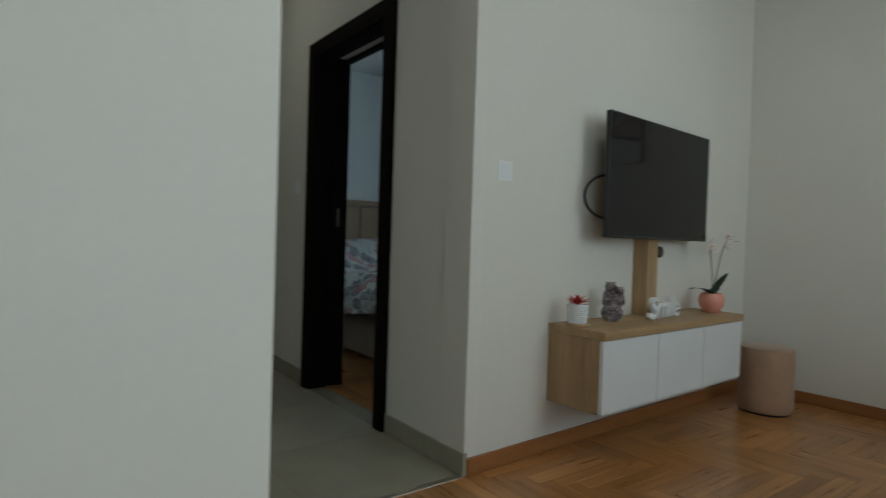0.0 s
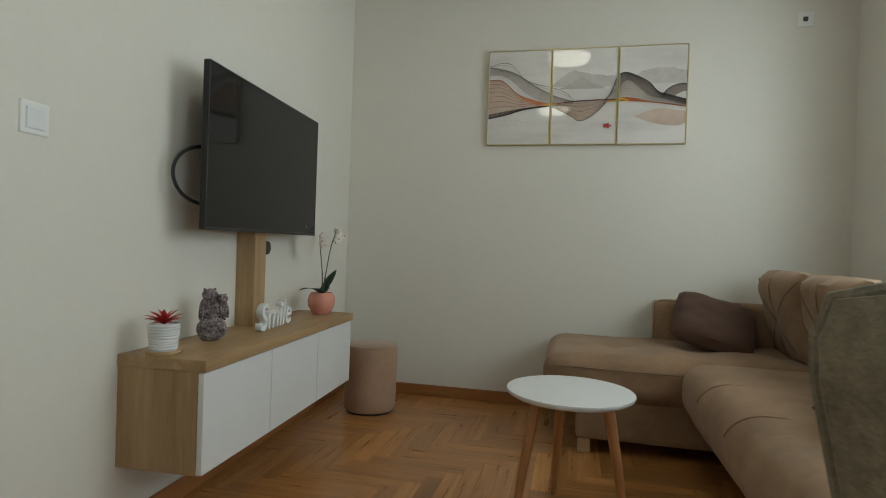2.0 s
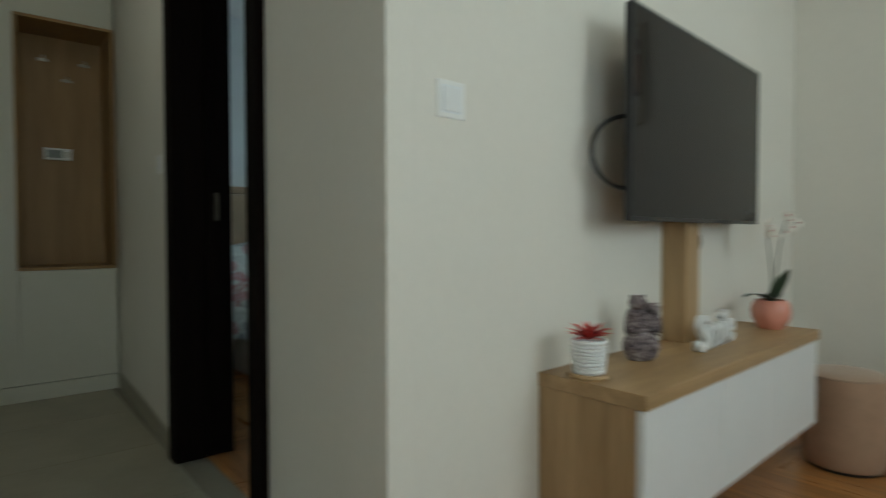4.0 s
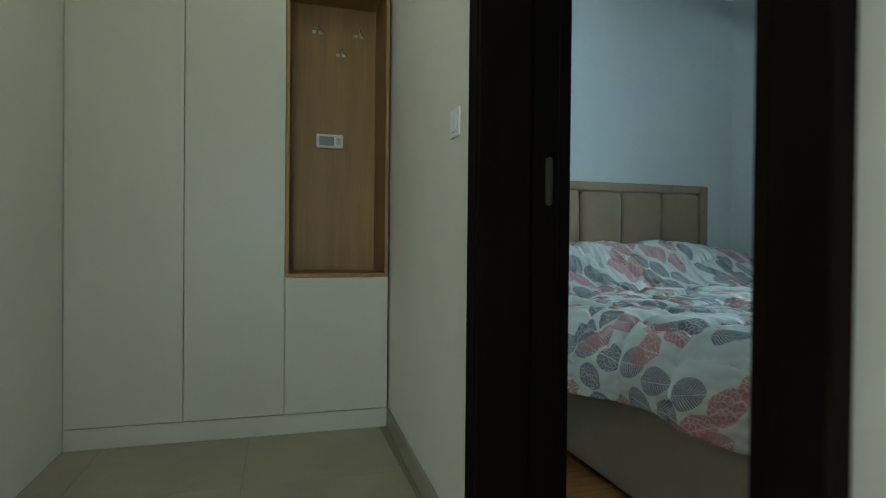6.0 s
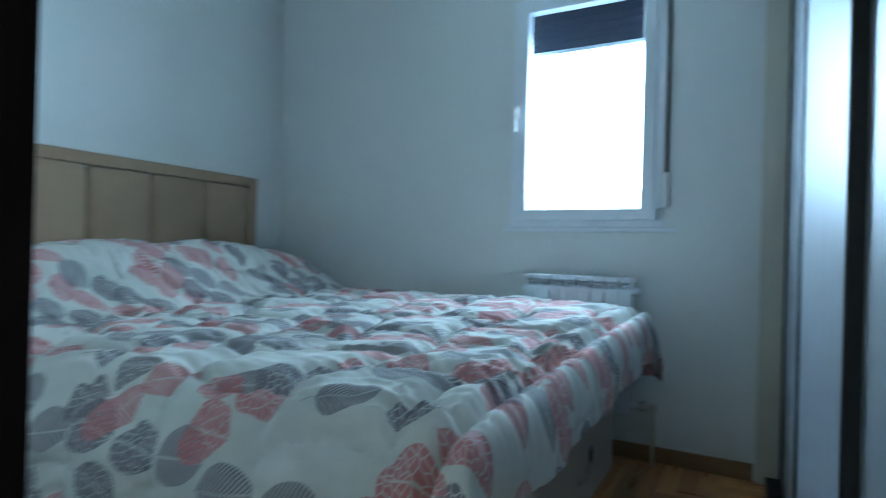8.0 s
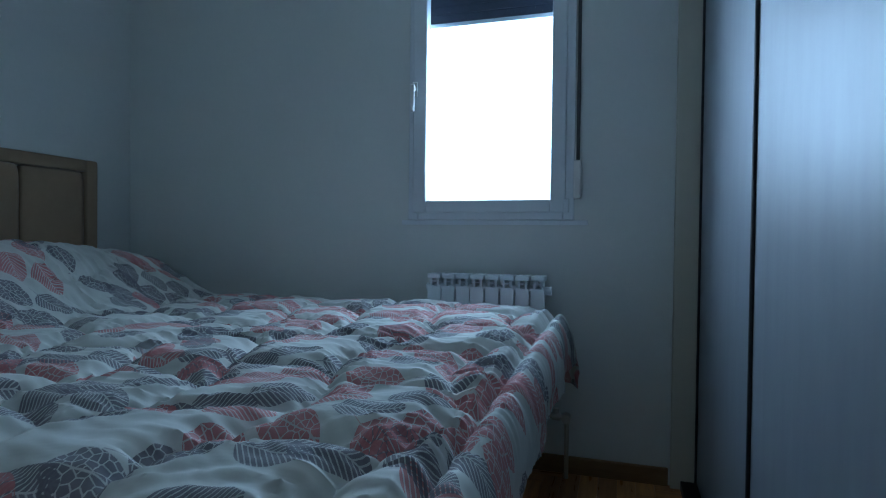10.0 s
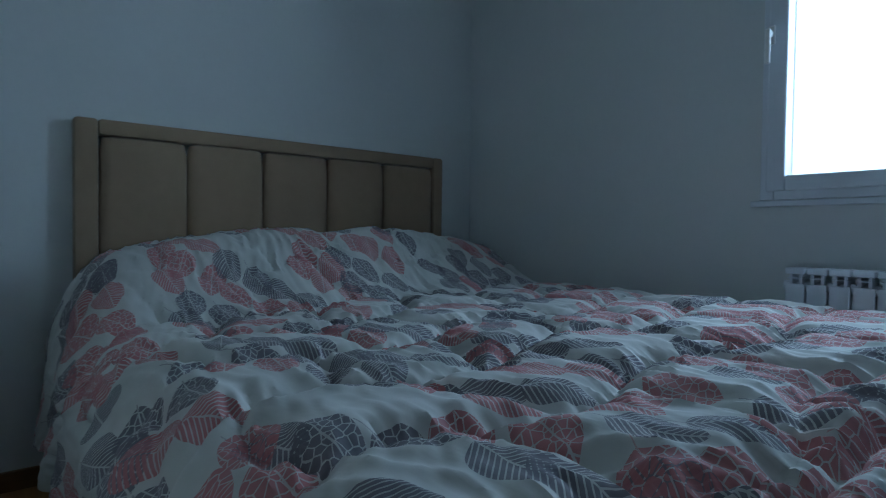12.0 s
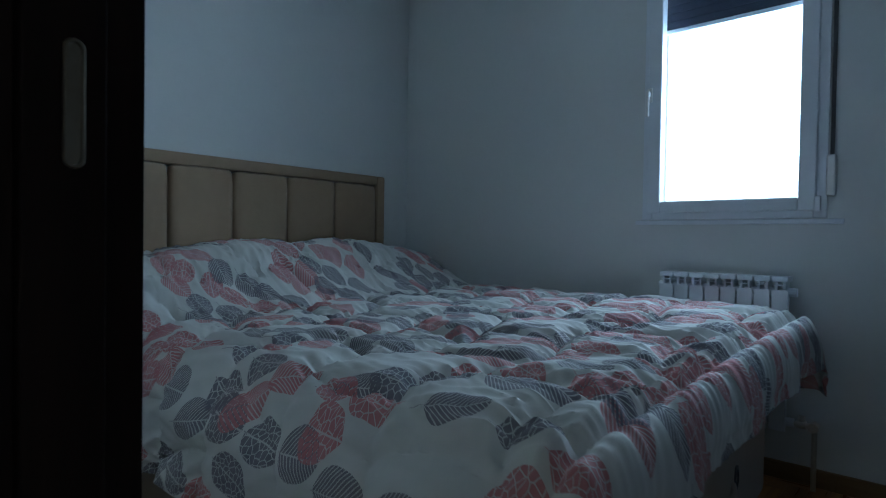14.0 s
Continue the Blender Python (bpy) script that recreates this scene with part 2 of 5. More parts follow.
def mesh_of(bm, name, material, smooth=False):
    bmesh.ops.recalc_face_normals(bm, faces=bm.faces)
    me = bpy.data.meshes.new(name)
    bm.to_mesh(me)
    bm.free()
    for m in material if isinstance(material, (list, tuple)) else [material]:
        me.materials.append(m)
    if smooth:
        me.shade_smooth()
        me.set_sharp_from_angle(angle=radians(40))
    return me


def part(name, bm, material, parent=None, m=None, smooth=False):
    ob = new(name, mesh_of(bm, name, material, smooth))
    if m is not None:
        ob.matrix_world = m
    if parent is not None:
        ob.parent = parent
    return ob


def add_box(bm, lo, hi, bevel=0.0, seg=2, slot=0):
    c = [(a + b) / 2 for a, b in zip(lo, hi)]
    s = [abs(b - a) for a, b in zip(lo, hi)]
    r = bmesh.ops.create_cube(bm, size=1.0, matrix=Matrix.Translation(c) @ Matrix.Diagonal((*s, 1)))
    faces = {f for v in r["verts"] for f in v.link_faces}
    if bevel:
        edges = list({e for v in r["verts"] for e in v.link_edges})
        b = bmesh.ops.bevel(bm, geom=edges, offset=bevel, segments=seg, profile=0.5, affect="EDGES")
        faces = {f for v in b["verts"] for f in v.link_faces} | {f for f in faces if f.is_valid}
    for f in faces:
        f.material_index = slot
    return bm


def boxes(*specs):
    bm = bmesh.new()
    for s in specs:
        add_box(bm, *s)
    return bm


def add_lathe(bm, profile, n=32, centre=(0, 0, 0)):
    """A turned shape from (radius, height) pairs."""
    rings = []
    for r, z in profile:
        if r < 1e-5:
            rings.append([bm.verts.new((centre[0], centre[1], centre[2] + z))])
        else:
            rings.append([bm.verts.new((centre[0] + r * math.cos(2 * math.pi * i / n), centre[1] + r * math.sin(2 * math.pi * i / n), centre[2] + z)) for i in range(n)])
    for a, b in zip(rings, rings[1:]):
        for i in range(n):
            j = (i + 1) % n
            q = [a[i % len(a)], a[j % len(a)], b[j % len(b)], b[i % len(b)]]
            q = list(dict.fromkeys(q))
            if len(q) > 2:
                bm.faces.new(q)
    return bm


def lathe(profile, n=32, centre=(0, 0, 0)):
    return add_lathe(bmesh.new(), profile, n, centre)


def add_tube(bm, points, radii, n=8):
    """A tube along points; one radius, or one for each point."""
    pts = [Vector(p) for p in points]
    radii = radii if isinstance(radii, (list, tuple)) else [radii] * len(pts)
    rings = []
    for i, p in enumerate(pts):
        d = (pts[min(i + 1, len(pts) - 1)] - pts[max(i - 1, 0)]).normalized()
        side = d.orthogonal().normalized() if i == 0 else (side - d * side.dot(d)).normalized()
        up = d.cross(side)
        rings.append([bm.verts.new(p + radii[i] * (math.cos(2 * math.pi * k / n) * side + math.sin(2 * math.pi * k / n) * up)) for k in range(n)])
    for a, b in zip(rings, rings[1:]):
        for k in range(n):
            bm.faces.new([a[k], a[(k + 1) % n], b[(k + 1) % n], b[k]])
    bm.faces.new(rings[0]), bm.faces.new(rings[-1])
    return bm


def add_ball(bm, c, r, seg=14, stretch=(1, 1, 1), turn=(0, 0, 0)):
    m = pose(*c, *turn) @ Matrix.Diagonal((r * stretch[0], r * stretch[1], r * stretch[2], 1))
    bmesh.ops.create_uvsphere(bm, u_segments=seg, v_segments=max(6, seg * 2 // 3), radius=1.0, matrix=m)
    return bm


def pillow(w, d, h, n=18, puff=0.75, seed=0):
    """A soft pad: a box with rounded plan and crowned faces, with slight unevenness."""
    bm = bmesh.new()
    grid = {}
    for side in (1, -1):
        for i in range(n + 1):
            for j in range(n + 1):
                u, v = 2 * i / n - 1, 2 * j / n - 1
                edge = i in (0, n) or j in (0, n)
                if edge and side < 0:
                    grid[i, j, side] = grid[i, j, 1]
                    continue
                k = 1 - 0.05 * (u * u * v * v)
                crown = ((1 - u ** 4) * (1 - v ** 4)) ** (1 - puff + 0.12)
                wob = 0.010 * noise.noise((u * 2.5 + seed, v * 2.5, side * 3.1))
                grid[i, j, side] = bm.verts.new((u * w / 2 * k, v * d / 2 * k, side * (h / 2 * crown + (wob if not edge else 0))))
    for side in (1, -1):
        for i in range(n):
            for j in range(n):
                q = [grid[i, j, side], grid[i + 1, j, side], grid[i + 1, j + 1, side], grid[i, j + 1, side]]
                bm.faces.new(q)
    return bm


def root(name, m, label, category, group=""):
    ob = new(name)
    ob.empty_display_size = 0.1
    ob.matrix_world = m
    return tagged(ob, label, category, group)


def struct(name, bm, material, label="", smooth=False):
    return tagged(part(name, bm, material, None, None, smooth), label, kind="structure")


# ---- structure ----
H = 2.62
LEAN = 2.6  # the television wall stands this many degrees off square
TVW = pose(0, 0, 0, 0, 0, LEAN)
NORTH = 2.46  # picture wall
EAST = 2.76
SOUTH = -3.2
DOOR_L, DOOR_R, DOOR_TOP, WALL_T = -1.522, -0.668, 2.03, 0.197
CASE = 0.066  # breadth of the door casing
BED_W, BED_N = -3.515, 2.575
HALL_W, HALL_S = -2.96, -1.36
STUB = (0.605, -1.005)


def skew_hall(b):
    """Turns the far end of the hall's north wall slightly outwards."""
    for v in b.verts:
        if v.co.x < DOOR_L - 0.2 and v.co.y < 0.1:
            v.co.y += 0.0255 * (DOOR_L - v.co.x)


# the wall that carries the television, between living room and bedroom
bm = boxes(((-0.16, 0.0, 0), (0, 2.62, H)))
bm.transform(TVW)
struct("wall_television", bm, WALL)
struct("wall_picture", boxes(((-0.12, NORTH, 0), (EAST + 0.2, NORTH + 0.2, H))), WALL)
# The floor-length opening is assumed and out of view, cut for the added lamp.
struct("wall_east", boxes(((EAST, SOUTH, 0), (EAST + 0.2, -1.75, H)), ((EAST, -1.75, 2.2), (EAST + 0.2, -0.55, H)), ((EAST, -0.55, 0), (EAST + 0.2, 0.55, H)),
                          ((EAST, 0.55, 0), (EAST + 0.2, 1.85, 1.0)), ((EAST, 0.55, 2.25), (EAST + 0.2, 1.85, H)), ((EAST, 1.85, 0), (EAST + 0.2, NORTH, H))), WALL)
struct("wall_south", boxes(((STUB[0], SOUTH - 0.2, 0), (EAST + 0.2, SOUTH, H))), WALL)
struct("wall_stub", boxes(((STUB[0] - 0.12, SOUTH - 0.2, 0), (STUB[0], STUB[1], H), 0.004)), WALL)
bm = boxes(((-3.7, 0, 0), (DOOR_L, WALL_T, H)))
skew_hall(bm)
for lo, hi in (((DOOR_L, 0, DOOR_TOP), (DOOR_R, WALL_T, H)), ((DOOR_R, 0, 0), (-0.003, WALL_T, H))):
    add_box(bm, lo, hi)
struct("wall_hall_north", bm, WALL)
struct("wall_hall_south", boxes(((-3.7, HALL_S - 0.15, 0), (STUB[0] - 0.12, HALL_S, H))), WALL)
struct("wall_hall_end", boxes(((-3.7, HALL_S, 0), (-3.58, 0.04, H))), WALL)
struct("wall_headboard", boxes(((BED_W - 0.2, WALL_T, 0), (BED_W, BED_N, H))), WALL_BED)
WX0, WX1, WZ0, WZ1 = -1.950, -1.232, 1.036, 2.16  # bedroom window opening
struct("wall_window", boxes(((BED_W - 0.2, BED_N, 0), (WX0, BED_N + 0.28, H)), ((WX1, BED_N, 0), (-0.32, BED_N + 0.28, H)),
                            ((WX0, BED_N, 0), (WX1, BED_N + 0.28, WZ0)), ((WX0, BED_N, WZ1), (WX1, BED_N + 0.28, H))), WALL_BED)
struct("ceiling", boxes(((-3.75, SOUTH - 0.2, H), (EAST + 0.2, 2.9, H + 0.15))), CEIL)
struct("floor", boxes(((-3.75, SOUTH - 0.2, -0.2), (EAST + 0.2, 2.9, -0.009))), JOINT)
struct("backdrop", boxes(((-7, 6.0, -2), (5, 6.05, 8)), ((6.0, -7, -2), (6.05, 6, 8))), BACKDROP)

# wall skirtings
SK = 0.07


def skirting(bm_list, material, name):
    struct(name, bm_list, material, smooth=False)


bm = boxes(((0, 0.01, 0), (0.016, 2.45, SK), 0.004))
bm.transform(TVW)
skirting(bm, SKIRT_WOOD_Y, "baseboard_television_wall")
skirting(boxes(((-0.08, NORTH - 0.016, 0), (EAST - 0.02, NORTH, SK), 0.004)), SKIRT_WOOD, "baseboard_picture_wall")
skirting(boxes(((EAST - 0.016, SOUTH, 0), (EAST, -1.75, SK), 0.004), ((EAST - 0.016, -0.55, 0), (EAST, NORTH, SK), 0.004)), SKIRT_WOOD_Y, "baseboard_east_wall")
skirting(boxes(((STUB[0], SOUTH, 0), (STUB[0] + 0.016, STUB[1], SK), 0.004)), SKIRT_WOOD_Y, "baseboard_stub_wall")
skirting(boxes(((BED_W, BED_N - 0.016, 0), (-0.86, BED_N, SK), 0.004)), SKIRT_BED, "baseboard_window_wall")
skirting(boxes(((BED_W, WALL_T, 0), (BED_W + 0.016, BED_N, SK), 0.004)), SKIRT_BED_Y, "baseboard_headboard_wall")
bm = boxes(((HALL_W, -0.010, 0), (DOOR_L - CASE - 0.001, 0, 0.09), 0.002))
skew_hall(bm)
skirting(bm, TILE, "baseboard_hall_tile_far")
skirting(boxes(((DOOR_R + CASE + 0.001, -0.010, 0), (0.0, 0, 0.09), 0.002), ((-0.004, -0.010, 0), (0.006, 0.012, 0.09), 0.001)), TILE, "baseboard_hall_tile")
skirting(boxes(((-0.012, STUB[1] + 0.0, -0.002), (0.012, -0.012, 0.004), 0.001)), CHROME, "trim_floor_edge")

# bedroom door: pocket door of dark wenge, slid open into the wall
bm = boxes(((DOOR_L - CASE, -0.028, 0), (DOOR_L, 0.0, DOOR_TOP + CASE), 0.003), ((DOOR_R, -0.028, 0), (DOOR_R + CASE, 0.0, DOOR_TOP + CASE), 0.003),
           ((DOOR_L, -0.028, DOOR_TOP), (DOOR_R, 0.0, DOOR_TOP + CASE), 0.003),
           ((DOOR_L - CASE, WALL_T, 0), (DOOR_L, WALL_T + 0.018, DOOR_TOP + CASE), 0.003), ((DOOR_R, WALL_T, 0), (DOOR_R + CASE, WALL_T + 0.018, DOOR_TOP + CASE), 0.003),
           ((DOOR_L, WALL_T, DOOR_TOP), (DOOR_R, WALL_T + 0.018, DOOR_TOP + CASE), 0.003))
door = tagged(root("door_1", pose(0, 0, 0), "dark wenge sliding pocket door, open, in its frame", "door"), kind="structure")
part("casing", bm, WENGE, door)
bm = boxes(((DOOR_L, -0.026, 0), (DOOR_L + 0.022, 0.105, DOOR_TOP), 0.002), ((DOOR_L, 0.175, 0), (DOOR_L + 0.022, WALL_T + 0.016, DOOR_TOP), 0.002),
           ((DOOR_R - 0.022, -0.026, 0), (DOOR_R, WALL_T + 0.016, DOOR_TOP), 0.002), ((DOOR_L + 0.022, -0.026, DOOR_TOP - 0.022), (DOOR_R - 0.022, 0.105, DOOR_TOP), 0.002),
           ((DOOR_L + 0.022, 0.175, DOOR_TOP - 0.022), (DOOR_R - 0.022, WALL_T + 0.016, DOOR_TOP), 0.002))
part("jamb", bm, WENGE, door)
leaf = part("leaf", boxes(((DOOR_L - 0.02, 0.1060, 0.008), (DOOR_L + 0.036, 0.1740, DOOR_TOP - 0.002), 0.002)), WENGE, door)


def capsule(half_w, half_h, depth, n=10):
    """A plate with round ends in the yz plane, proud along x."""
    b = bmesh.new()
    ring = [(half_w * math.cos(q), half_h - half_w + half_w * math.sin(q)) for q in [math.pi * k / n for k in range(n + 1)]]
    ring += [(-y, -z) for y, z in ring]
    rows = [[b.verts.new((x, y * k, z * (1 - (1 - k) * half_w / half_h))) for y, z in ring] for x, k in ((0.0, 1.0), (depth * 0.7, 1.0), (depth, 0.88), (depth, 0.66), (depth * 0.2, 0.58))]
    for lo, hi in zip(rows, rows[1:]):
        for k in range(len(ring)):
            q = (k + 1) % len(ring)
            b.faces.new([lo[k], lo[q], hi[q], hi[k]])
    b.faces.new(rows[-1])
    return b


bm = capsule(0.0088, 0.059, 0.005)
bm.transform(Matrix.Translation((DOOR_L + 0.036, 0.146, 1.050)))
part("pull_handle", bm, BRASS, door)

# bedroom window: white tilt sash, half-lowered outside shutter
win = tagged(root("window_1", pose(0, 0, 0), "white plastic window with a half lowered dark shutter", "window"), kind="structure")
y0 = BED_N
fr = 0.045
bm = boxes(((WX0, y0 - 0.008, WZ0), (WX0 + fr, y0 + 0.06, WZ1), 0.004), ((WX1 - fr, y0 - 0.008, WZ0), (WX1, y0 + 0.06, WZ1), 0.004),
           ((WX0 + fr, y0 - 0.008, WZ0), (WX1 - fr, y0 + 0.06, WZ0 + fr), 0.004), ((WX0 + fr, y0 - 0.008, WZ1 - fr), (WX1 - fr, y0 + 0.06, WZ1), 0.004))
part("outer_frame", bm, PVC, win)
sx0, sx1, sz0, sz1 = WX0 + 0.022, WX1 - 0.035, WZ0 + 0.030, WZ1 - 0.022
gx0, gx1, gz0, gz1 = -1.866, -1.328, 1.119, 2.085
bm = boxes(((sx0, y0 - 0.022, sz0), (gx0, y0 + 0.035, sz1), 0.006), ((gx1, y0 - 0.022, sz0), (sx1, y0 + 0.035, sz1), 0.006),
           ((gx0, y0 - 0.022, sz0), (gx1, y0 + 0.035, gz0), 0.006), ((gx0, y0 - 0.022, gz1), (gx1, y0 + 0.035, sz1), 0.006))
part("sash", bm, PVC, win)
pane = part("pane", boxes(((gx0 - 0.01, y0 + 0.010, gz0 - 0.01), (gx1 + 0.01, y0 + 0.022, gz1 + 0.01))), GLASS, win)
pane.visible_shadow = False
bm = bmesh.new()
n_slats = 9
for i in range(n_slats):
    z = 1.925 + i * 0.036
    add_box(bm, (gx0 - 0.04, y0 + 0.095, z), (gx1 + 0.04, y0 + 0.107, z + 0.0362), 0.003)
SHUTTER = plain("shutter_slats_navy", (0.05, 0.055, 0.085), 0.5)
part("shutter", bm, SHUTTER, win)
part("shutter_end_bar", boxes(((gx0 - 0.04, y0 + 0.092, 1.906), (gx1 + 0.04, y0 + 0.110, 1.924), 0.003)), PVC, win)
bm = boxes(((-1.930, y0 - 0.030, 1.570), (-1.905, y0 - 0.021, 1.635), 0.004), ((-1.925, y0 - 0.052, 1.595), (-1.911, y0 - 0.028, 1.615), 0.004), ((-1.927, y0 - 0.060, 1.500), (-1.909, y0 - 0.048, 1.620), 0.005))
part("handle", bm, PLASTIC, win)
part("hinge_cap", boxes(((sx1 - 0.006, y0 - 0.030, sz0 - 0.004), (sx1 + 0.016, y0 - 0.008, sz0 + 0.055), 0.004)), PVC, win)
part("sill_bead", boxes(((WX0 - 0.03, y0 - 0.012, WZ0 - 0.022), (WX1 + 0.055, y0 - 0.0005, WZ0 - 0.002), 0.003)), PVC, win)
strap = root("shutter_strap", pose(-1.220, y0, 1.12), "grey shutter strap with a white wall winder beside the window", "strap")
part("band", boxes(((-1.226, y0 - 0.012, 1.26), (-1.212, y0 - 0.009, 2.25))), GREY_DARK, strap, None).matrix_parent_inverse = strap.matrix_world.inverted()
part("winder", boxes(((-1.235, y0 - 0.032, 1.12), (-1.205, y0, 1.275), 0.006)), PLASTIC, strap, None).matrix_parent_inverse = strap.matrix_world.inverted()


def keep(ob, parent):
    """Makes ob a part of parent, where it stands."""
    bpy.context.view_layer.update()
    ob.parent = parent
    ob.matrix_parent_inverse = parent.matrix_world.inverted()
    return ob


def thing(name, m, label, category, parts, group=""):
    """A thing at the pose m with parts (name, bmesh, material, smooth) given in its own axes."""
    r = root(name, m, label, category, group)
    for pname, pbm, pmat, smooth in parts:
        part(pname, pbm, pmat, r, None, smooth)
    return r


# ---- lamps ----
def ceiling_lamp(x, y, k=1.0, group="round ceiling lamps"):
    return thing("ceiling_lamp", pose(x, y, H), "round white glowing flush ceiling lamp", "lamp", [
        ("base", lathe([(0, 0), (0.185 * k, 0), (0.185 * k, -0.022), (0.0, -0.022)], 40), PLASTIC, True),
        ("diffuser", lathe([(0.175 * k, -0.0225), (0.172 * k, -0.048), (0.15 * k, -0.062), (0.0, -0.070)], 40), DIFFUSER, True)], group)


ceiling_lamp(1.22, 0.86)
ceiling_lamp(1.02, -1.0)
# Unseen hall lamp, assumed from the glow high on the hall wall; small to stay dim.
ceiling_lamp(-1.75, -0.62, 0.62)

# ---- living room ----


def console_unit():
    y0, y1, d, z0, z1 = 0.487, 1.764, 0.292, 0.230, 0.578
    top = 0.036
    parts = [("worktop", boxes(((0.0, y0 - 0.004, z1 - top), (d + 0.008, y1 + 0.004, z1), 0.002)), OAK, False),
             ("body", boxes(((0, y0, z0), (d - 0.02, y0 + 0.02, z1 - top), 0.001), ((0, y1 - 0.02, z0), (d - 0.02, y1, z1 - top), 0.001),
                            ((0, y0 + 0.02, z0), (d - 0.02, y1 - 0.02, z0 + 0.018), 0.001), ((0, y0 + 0.02, z0 + 0.018), (0.01, y1 - 0.02, z1 - top))), OAK_UP, False)]
    w = (y1 - y0) / 3
    for i in range(3):
        parts.append(("door", boxes(((d - 0.019, y0 + i * w + 0.0015, z0 + 0.001), (d, y0 + (i + 1) * w - 0.0015, z1 - top - 0.004), 0.0015)), WHITE, False))
    return thing("wall_console", TVW, "floating oak console with white doors under the television", "console", parts)


console_unit()


def television():
    w, h = 1.000, 0.580
    bm = boxes(((0.030, -w / 2, 0), (0.052, w / 2, h), 0.004))
    shell = boxes(((0.0, -w * 0.36, 0.05), (0.031, w * 0.36, h * 0.72), 0.012))
    rim = boxes(((0.0515, -w / 2, 0), (0.0545, w / 2, 0.012), 0.001), ((0.0515, -w / 2, h - 0.006), (0.0545, w / 2, h), 0.001),
                ((0.0515, -w / 2, 0.012), (0.0545, -w / 2 + 0.006, h - 0.006), 0.001), ((0.0515, w / 2 - 0.006, 0.012), (0.0545, w / 2, h - 0.006), 0.001))
    arm = boxes(((-0.105, -0.10, 0.16), (-0.095, 0.10, 0.42), 0.002), ((-0.096, -0.03, 0.26), (0.002, 0.03, 0.32), 0.004))
    dot = boxes(((0.0535, w / 2 - 0.13, 0.035), (0.0542, w / 2 - 0.11, 0.052)))
    pts = [(0.01 - 0.05 * math.sin(a) , -w / 2 + 0.06 - 0.105 * math.sin(a), 0.19 - 0.10 * math.cos(a)) for a in [math.pi * k / 16 for k in range(17)]]
    cable = add_tube(bmesh.new(), pts, 0.0065)
    m = TVW @ pose(0.066, 1.200, 0.970, 0, 0, 2.0)
    return thing("television", m, "large black flat television on a wall arm", "television", [
        ("housing", bm, BLACK, False), ("rear_shell", shell, BLACK, True), ("bezel", rim, BLACK, False), ("wall_arm", arm, GREY_DARK, False), ("cable", cable, BLACK, True),
        ("screen", boxes(((0.0522, -w / 2 + 0.006, 0.012), (0.0530, w / 2 - 0.006, h - 0.006))), SCREEN, False), ("badge", dot, GREY_DARK, False)])


television()
thing("cable_post", TVW, "oak cable column between console and television", "post", [("column", boxes(((0, 1.138, 0.5782), (0.085, 1.232, 1.06), 0.002)), OAK_UP, False)])
thing("wall_socket", TVW @ pose(0, 1.382, 0.905), "black cable outlet plug on the wall", "socket", [("plug", lathe([(0, 0.0), (0.032, 0.0), (0.030, 0.014), (0, 0.017)], 20), BLACK, True)]).rotation_euler = (0, radians(90), radians(LEAN))


def switch(m, label="white square light switch on the wall"):
    return thing("light_switch", m, label, "switch", [
        ("plate", boxes(((0, -0.041, -0.041), (0.008, 0.041, 0.041), 0.003)), PLASTIC, False),
        ("rocker", boxes(((0.007, -0.026, -0.027), (0.011, 0.0255, 0.027), 0.002)), WHITE, False),
        ("gap", boxes(((0.0078, -0.0285, -0.0295), (0.0084, 0.028, 0.0295))), PVC, False)])


switch(TVW @ pose(0, 0.172, 1.228))


